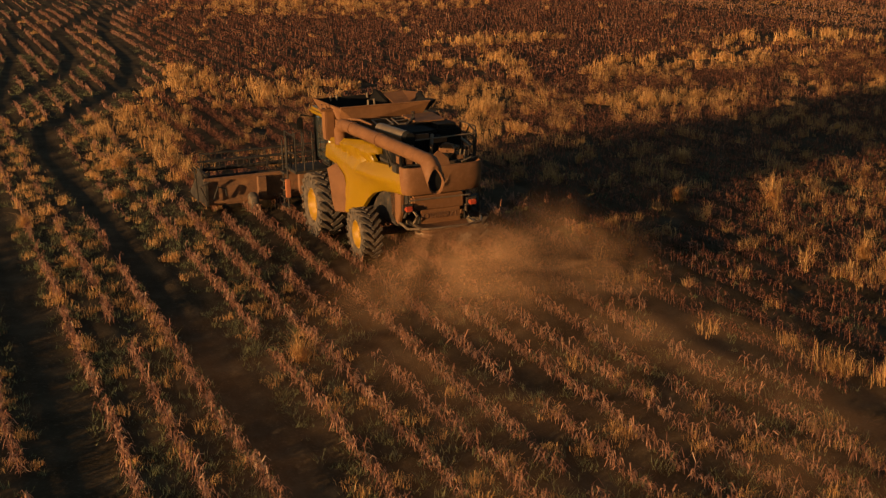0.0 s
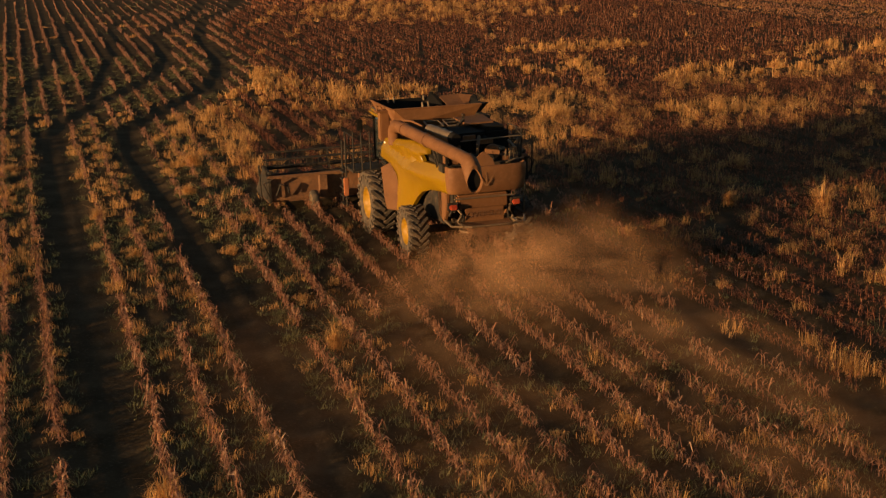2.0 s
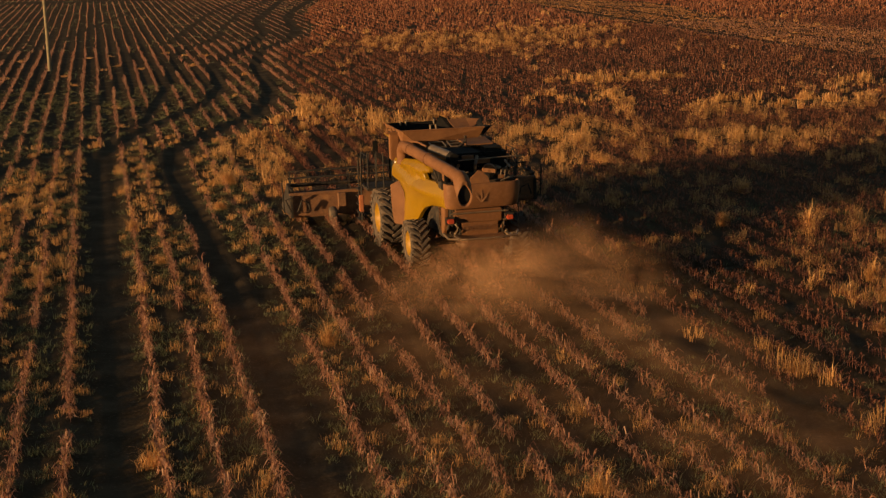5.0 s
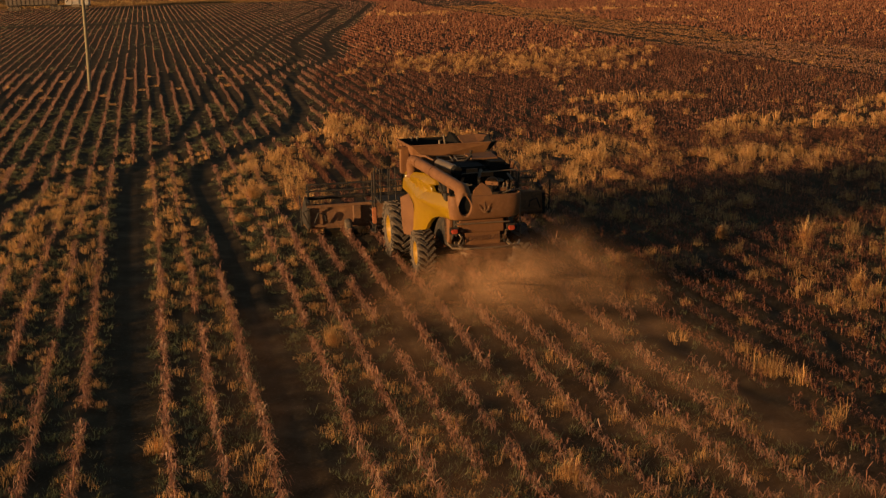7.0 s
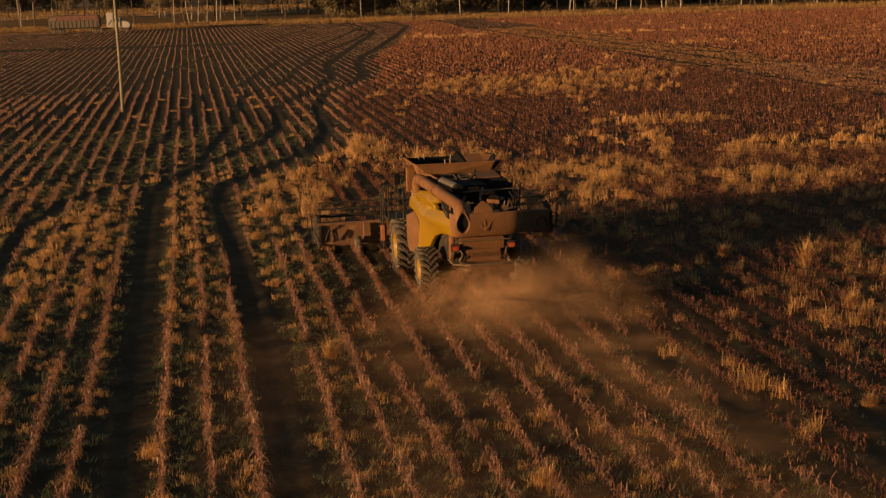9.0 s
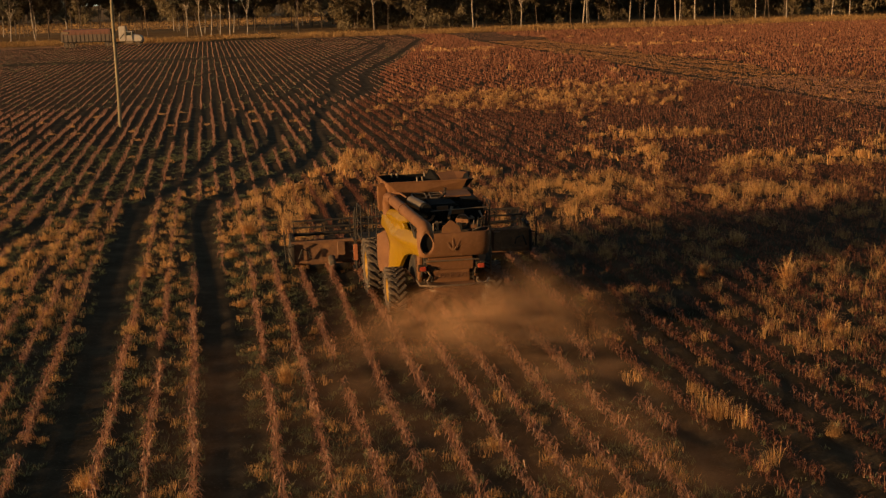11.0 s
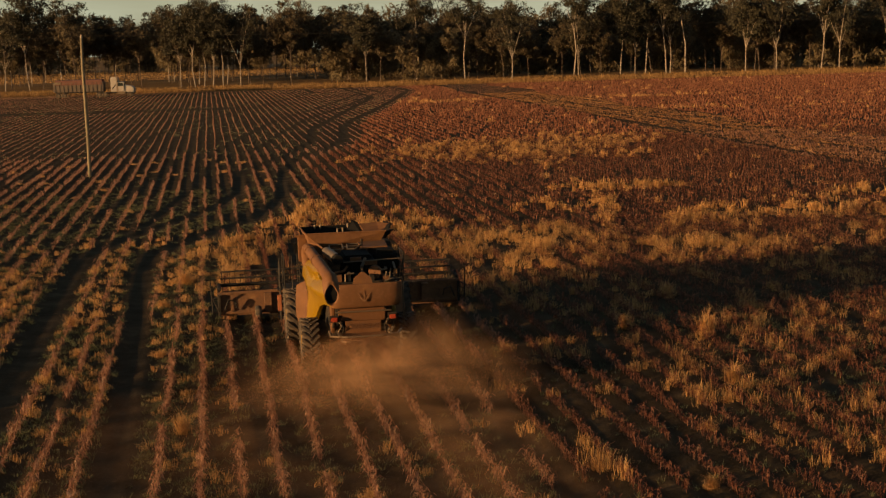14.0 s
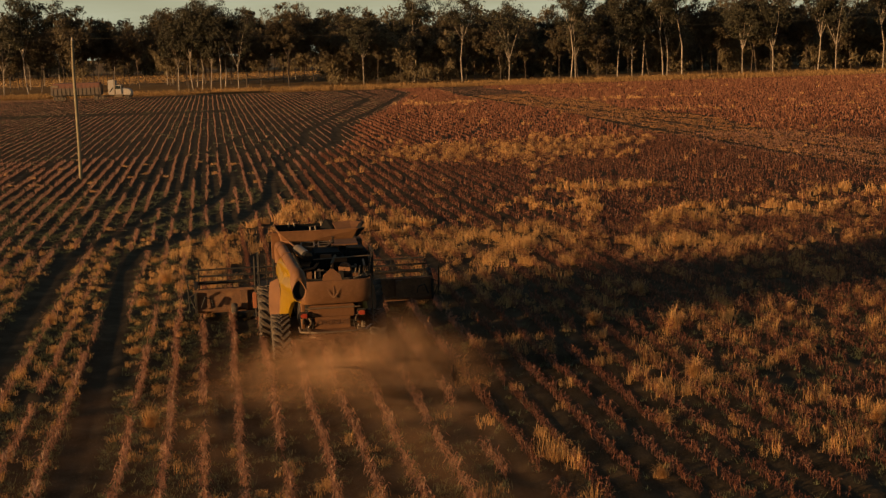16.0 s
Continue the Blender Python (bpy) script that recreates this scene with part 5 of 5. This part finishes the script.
def tree(seed, tall, fork, spread, bark, leaf, label, low=0.3, per=26):
    """A gum: leaning trunk, forked limbs and loose leaf clumps at their ends."""
    g = random.Random(seed)
    ob = thing("gum_tree", label, "tree", group="tree line")
    bm = bmesh.new()
    top = Vector((g.uniform(-1, 1), g.uniform(-1, 1), tall * 0.82))
    base = [Vector((0, 0, -0.3)), Vector((g.uniform(-.3, .3), g.uniform(-.3, .3), tall * fork * 0.5)), Vector((top.x * fork, top.y * fork, tall * fork))]
    r0 = 0.0060 * tall
    tube(bm, base, [r0 * 1.15, r0 * 0.9, r0 * 0.75], 8)
    centres, radii = [], []
    n = 5 + g.randrange(3)
    for k in range(n):
        a = 2 * math.pi * (k + g.uniform(-.3, .3)) / n
        start = base[-1].lerp(base[1], g.uniform(0, 0.5) if k else 0)
        out = spread * g.uniform(0.55, 1.0) * (0.35 if k == 0 else 1)
        end = Vector((base[-1].x + out * math.cos(a), base[-1].y + out * math.sin(a), tall * (0.97 if k == 0 else g.uniform(low + 0.38, 0.93))))
        mid = start.lerp(end, 0.5) + Vector((g.uniform(-.6, .6), g.uniform(-.6, .6), g.uniform(0, 1.0)))
        tube(bm, [start, mid, end], [r0 * 0.55, r0 * 0.32, r0 * 0.08], 6)
        for j in range(7):
            f = g.uniform(0.45, 1.08)
            c = (mid.lerp(end, (f - 0.45) / 0.55)) + Vector((g.gauss(0, 1.2), g.gauss(0, 1.2), g.gauss(0, 0.9)))
            centres.append(tuple(c))
            radii.append(g.uniform(1.0, 2.1) * tall / 20)
        for j in range(2):
            c = start.lerp(mid, g.uniform(0.5, 1)) + Vector((g.gauss(0, 1.4), g.gauss(0, 1.4), g.gauss(0, 1)))
            tw = mid.lerp(c, 0.9)
            tube(bm, [start.lerp(mid, 0.6), tw], [r0 * 0.18, r0 * 0.05], 5)
            centres.append(tuple(c))
            radii.append(g.uniform(0.8, 1.5) * tall / 20)
    part("trunk", bm, bark, ob, "", True)
    dense = leaf is M_LEAF2
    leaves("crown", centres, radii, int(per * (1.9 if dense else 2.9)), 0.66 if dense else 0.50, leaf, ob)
    return ob


def bush(seed, tall, wide, leaf):
    g = random.Random(seed)
    ob = thing("wattle_tree", "dull brown-green wattle tree in the shade of the gums", "tree", group="understorey")
    bm = bmesh.new()
    centres, radii = [], []
    for k in range(4):
        end = Vector((g.uniform(-wide, wide) * 0.5, g.uniform(-wide, wide) * 0.5, tall * g.uniform(0.5, 0.9)))
        tube(bm, [(0, 0, -0.2), end * 0.5 + Vector((0, 0, 0.3)), end], [0.16, 0.10, 0.03], 6)
        for j in range(9):
            f = g.uniform(0.15, 1.05)
            centres.append((end.x * f + g.gauss(0, wide * 0.28), end.y * f + g.gauss(0, wide * 0.28), max(0.8, end.z * f + g.gauss(0, 1))))
            radii.append(g.uniform(0.9, 1.7) * tall / 11)
    part("trunk", bm, M_BARK2, ob)
    leaves("crown", centres, radii, 32, 0.72, leaf, ob)
    return ob


LABEL = "tall gum tree with a pale trunk and open olive crown"
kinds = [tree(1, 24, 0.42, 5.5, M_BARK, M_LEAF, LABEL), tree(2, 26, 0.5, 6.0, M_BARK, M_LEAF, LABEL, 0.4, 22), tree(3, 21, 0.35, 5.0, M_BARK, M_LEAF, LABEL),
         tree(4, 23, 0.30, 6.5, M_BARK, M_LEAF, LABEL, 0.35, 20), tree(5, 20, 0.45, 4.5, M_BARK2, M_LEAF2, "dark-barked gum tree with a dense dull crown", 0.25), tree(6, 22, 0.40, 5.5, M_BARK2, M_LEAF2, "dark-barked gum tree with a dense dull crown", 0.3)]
bushes = [bush(11, 13, 5, M_LEAF3), bush(12, 10, 5.5, M_LEAF3), bush(13, 15, 6, M_LEAF3)]
homes = {kinds[0]: (-143, 356), kinds[1]: (-1.5, 350), kinds[2]: (-30, 350), kinds[3]: (11.6, 330), kinds[4]: (-118, 372), kinds[5]: (70, 366)}
for ob, (x, y) in homes.items():
    ob.matrix_world = pose(x, y, 0, 0, 1.5, random.uniform(0, 360))
# single trees whose trunks stand clear at the edge
for x, y, k, s in ((-135.6, 350, 3, 0.95), (-129, 352, 0, 1.1), (-114.5, 350, 5, 0.85), (-150, 366, 0, 1.1), (-84, 350, 2, 0.95), (-79.6, 349, 0, 0.9), (-77.5, 352, 1, 0.85), (-74.5, 350, 2, 0.9), (-71.5, 349, 1, 0.9), (-66.5, 350, 3, 0.9), (-52, 352, 5, 0.95), (-16, 362, 1, 0.95),
                   (29.8, 350, 1, 1.0), (31.5, 356, 3, 0.9), (43.1, 350, 0, 0.95), (47.3, 350, 2, 0.9), (51, 356, 1, 0.9), (56.2, 350, 1, 0.9), (57.6, 352, 0, 0.85), (61.6, 350, 1, 1.15), (78.8, 350, 2, 0.95), (87.5, 350, 3, 1.0), (84, 356, 4, 1.05), (100.3, 350, 0, 1.0), (105.4, 350, 3, 1.05), (118.7, 350, 1, 0.95), (131, 360, 2, 1.0), (142, 362, 0, 1.0), (155, 365, 5, 1.05), (168, 362, 1, 1.0)):
    copy_thing(kinds[k], pose(x, y, 0, random.uniform(-4, 4), random.uniform(-3, 6), random.uniform(0, 360)) @ Matrix.Scale(s * 1.1, 4))
# the wood behind them
for k in range(112):
    x = -205 + 400 * (k + random.uniform(-0.4, 0.4)) / 111
    y = random.uniform(372, 450) + (25 if x < -60 else 0)
    if x < -60 and random.random() < 0.1:
        continue
    copy_thing(kinds[random.choice((0, 2, 4, 5, 4, 5, 4))], pose(x, y, 0, random.uniform(-4, 4), random.uniform(-3, 6), random.uniform(0, 360)) @ Matrix.Scale(random.uniform(0.8, 1.12), 4))
for b, (x, y) in zip(bushes, ((-22, 385), (20, 380), (66, 384))):
    b.matrix_world = pose(x, y, 0)
for k in range(104):
    x = -45 + 250 * (k + random.uniform(-0.4, 0.4)) / 103
    copy_thing(bushes[k % 3], pose(x, random.uniform(354, 440), 0, 0, 0, random.uniform(0, 360)) @ Matrix.Scale(random.uniform(0.75, 1.45), 4))
for k in range(44):
    x = -50 + 290 * (k + random.uniform(-0.4, 0.4)) / 43
    copy_thing(bushes[k % 3], pose(x, random.uniform(446, 475), 0, 0, 0, random.uniform(0, 360)) @ Matrix.Scale(random.uniform(1.4, 1.9), 4))
for k in range(60):
    x = -340 + 350 * (k + random.uniform(-0.4, 0.4)) / 59
    copy_thing(bushes[k % 3], pose(x, random.uniform(600, 760), 0, 0, 0, random.uniform(0, 360)) @ Matrix.Scale(random.uniform(1.6, 2.4), 4))
for k in range(34):
    x = -205 + 165 * (k + random.uniform(-0.4, 0.4)) / 33
    copy_thing(kinds[random.choice((0, 4, 5, 4, 5, 3))], pose(x, random.uniform(362, 440), 0, random.uniform(-4, 4), random.uniform(-3, 6), random.uniform(0, 360)) @ Matrix.Scale(random.uniform(0.9, 1.15), 4))
# a brown fringe of smaller trees between and behind the front trunks
for k in range(46):
    x = -150 + 340 * (k + random.uniform(-0.45, 0.45)) / 45
    if -125 < x < -88:
        continue
    copy_thing(kinds[4 + k % 2], pose(x, random.uniform(353, 364), 0, random.uniform(-4, 4), random.uniform(-4, 4), random.uniform(0, 360)) @ Matrix.Scale(random.uniform(0.55, 0.82), 4))
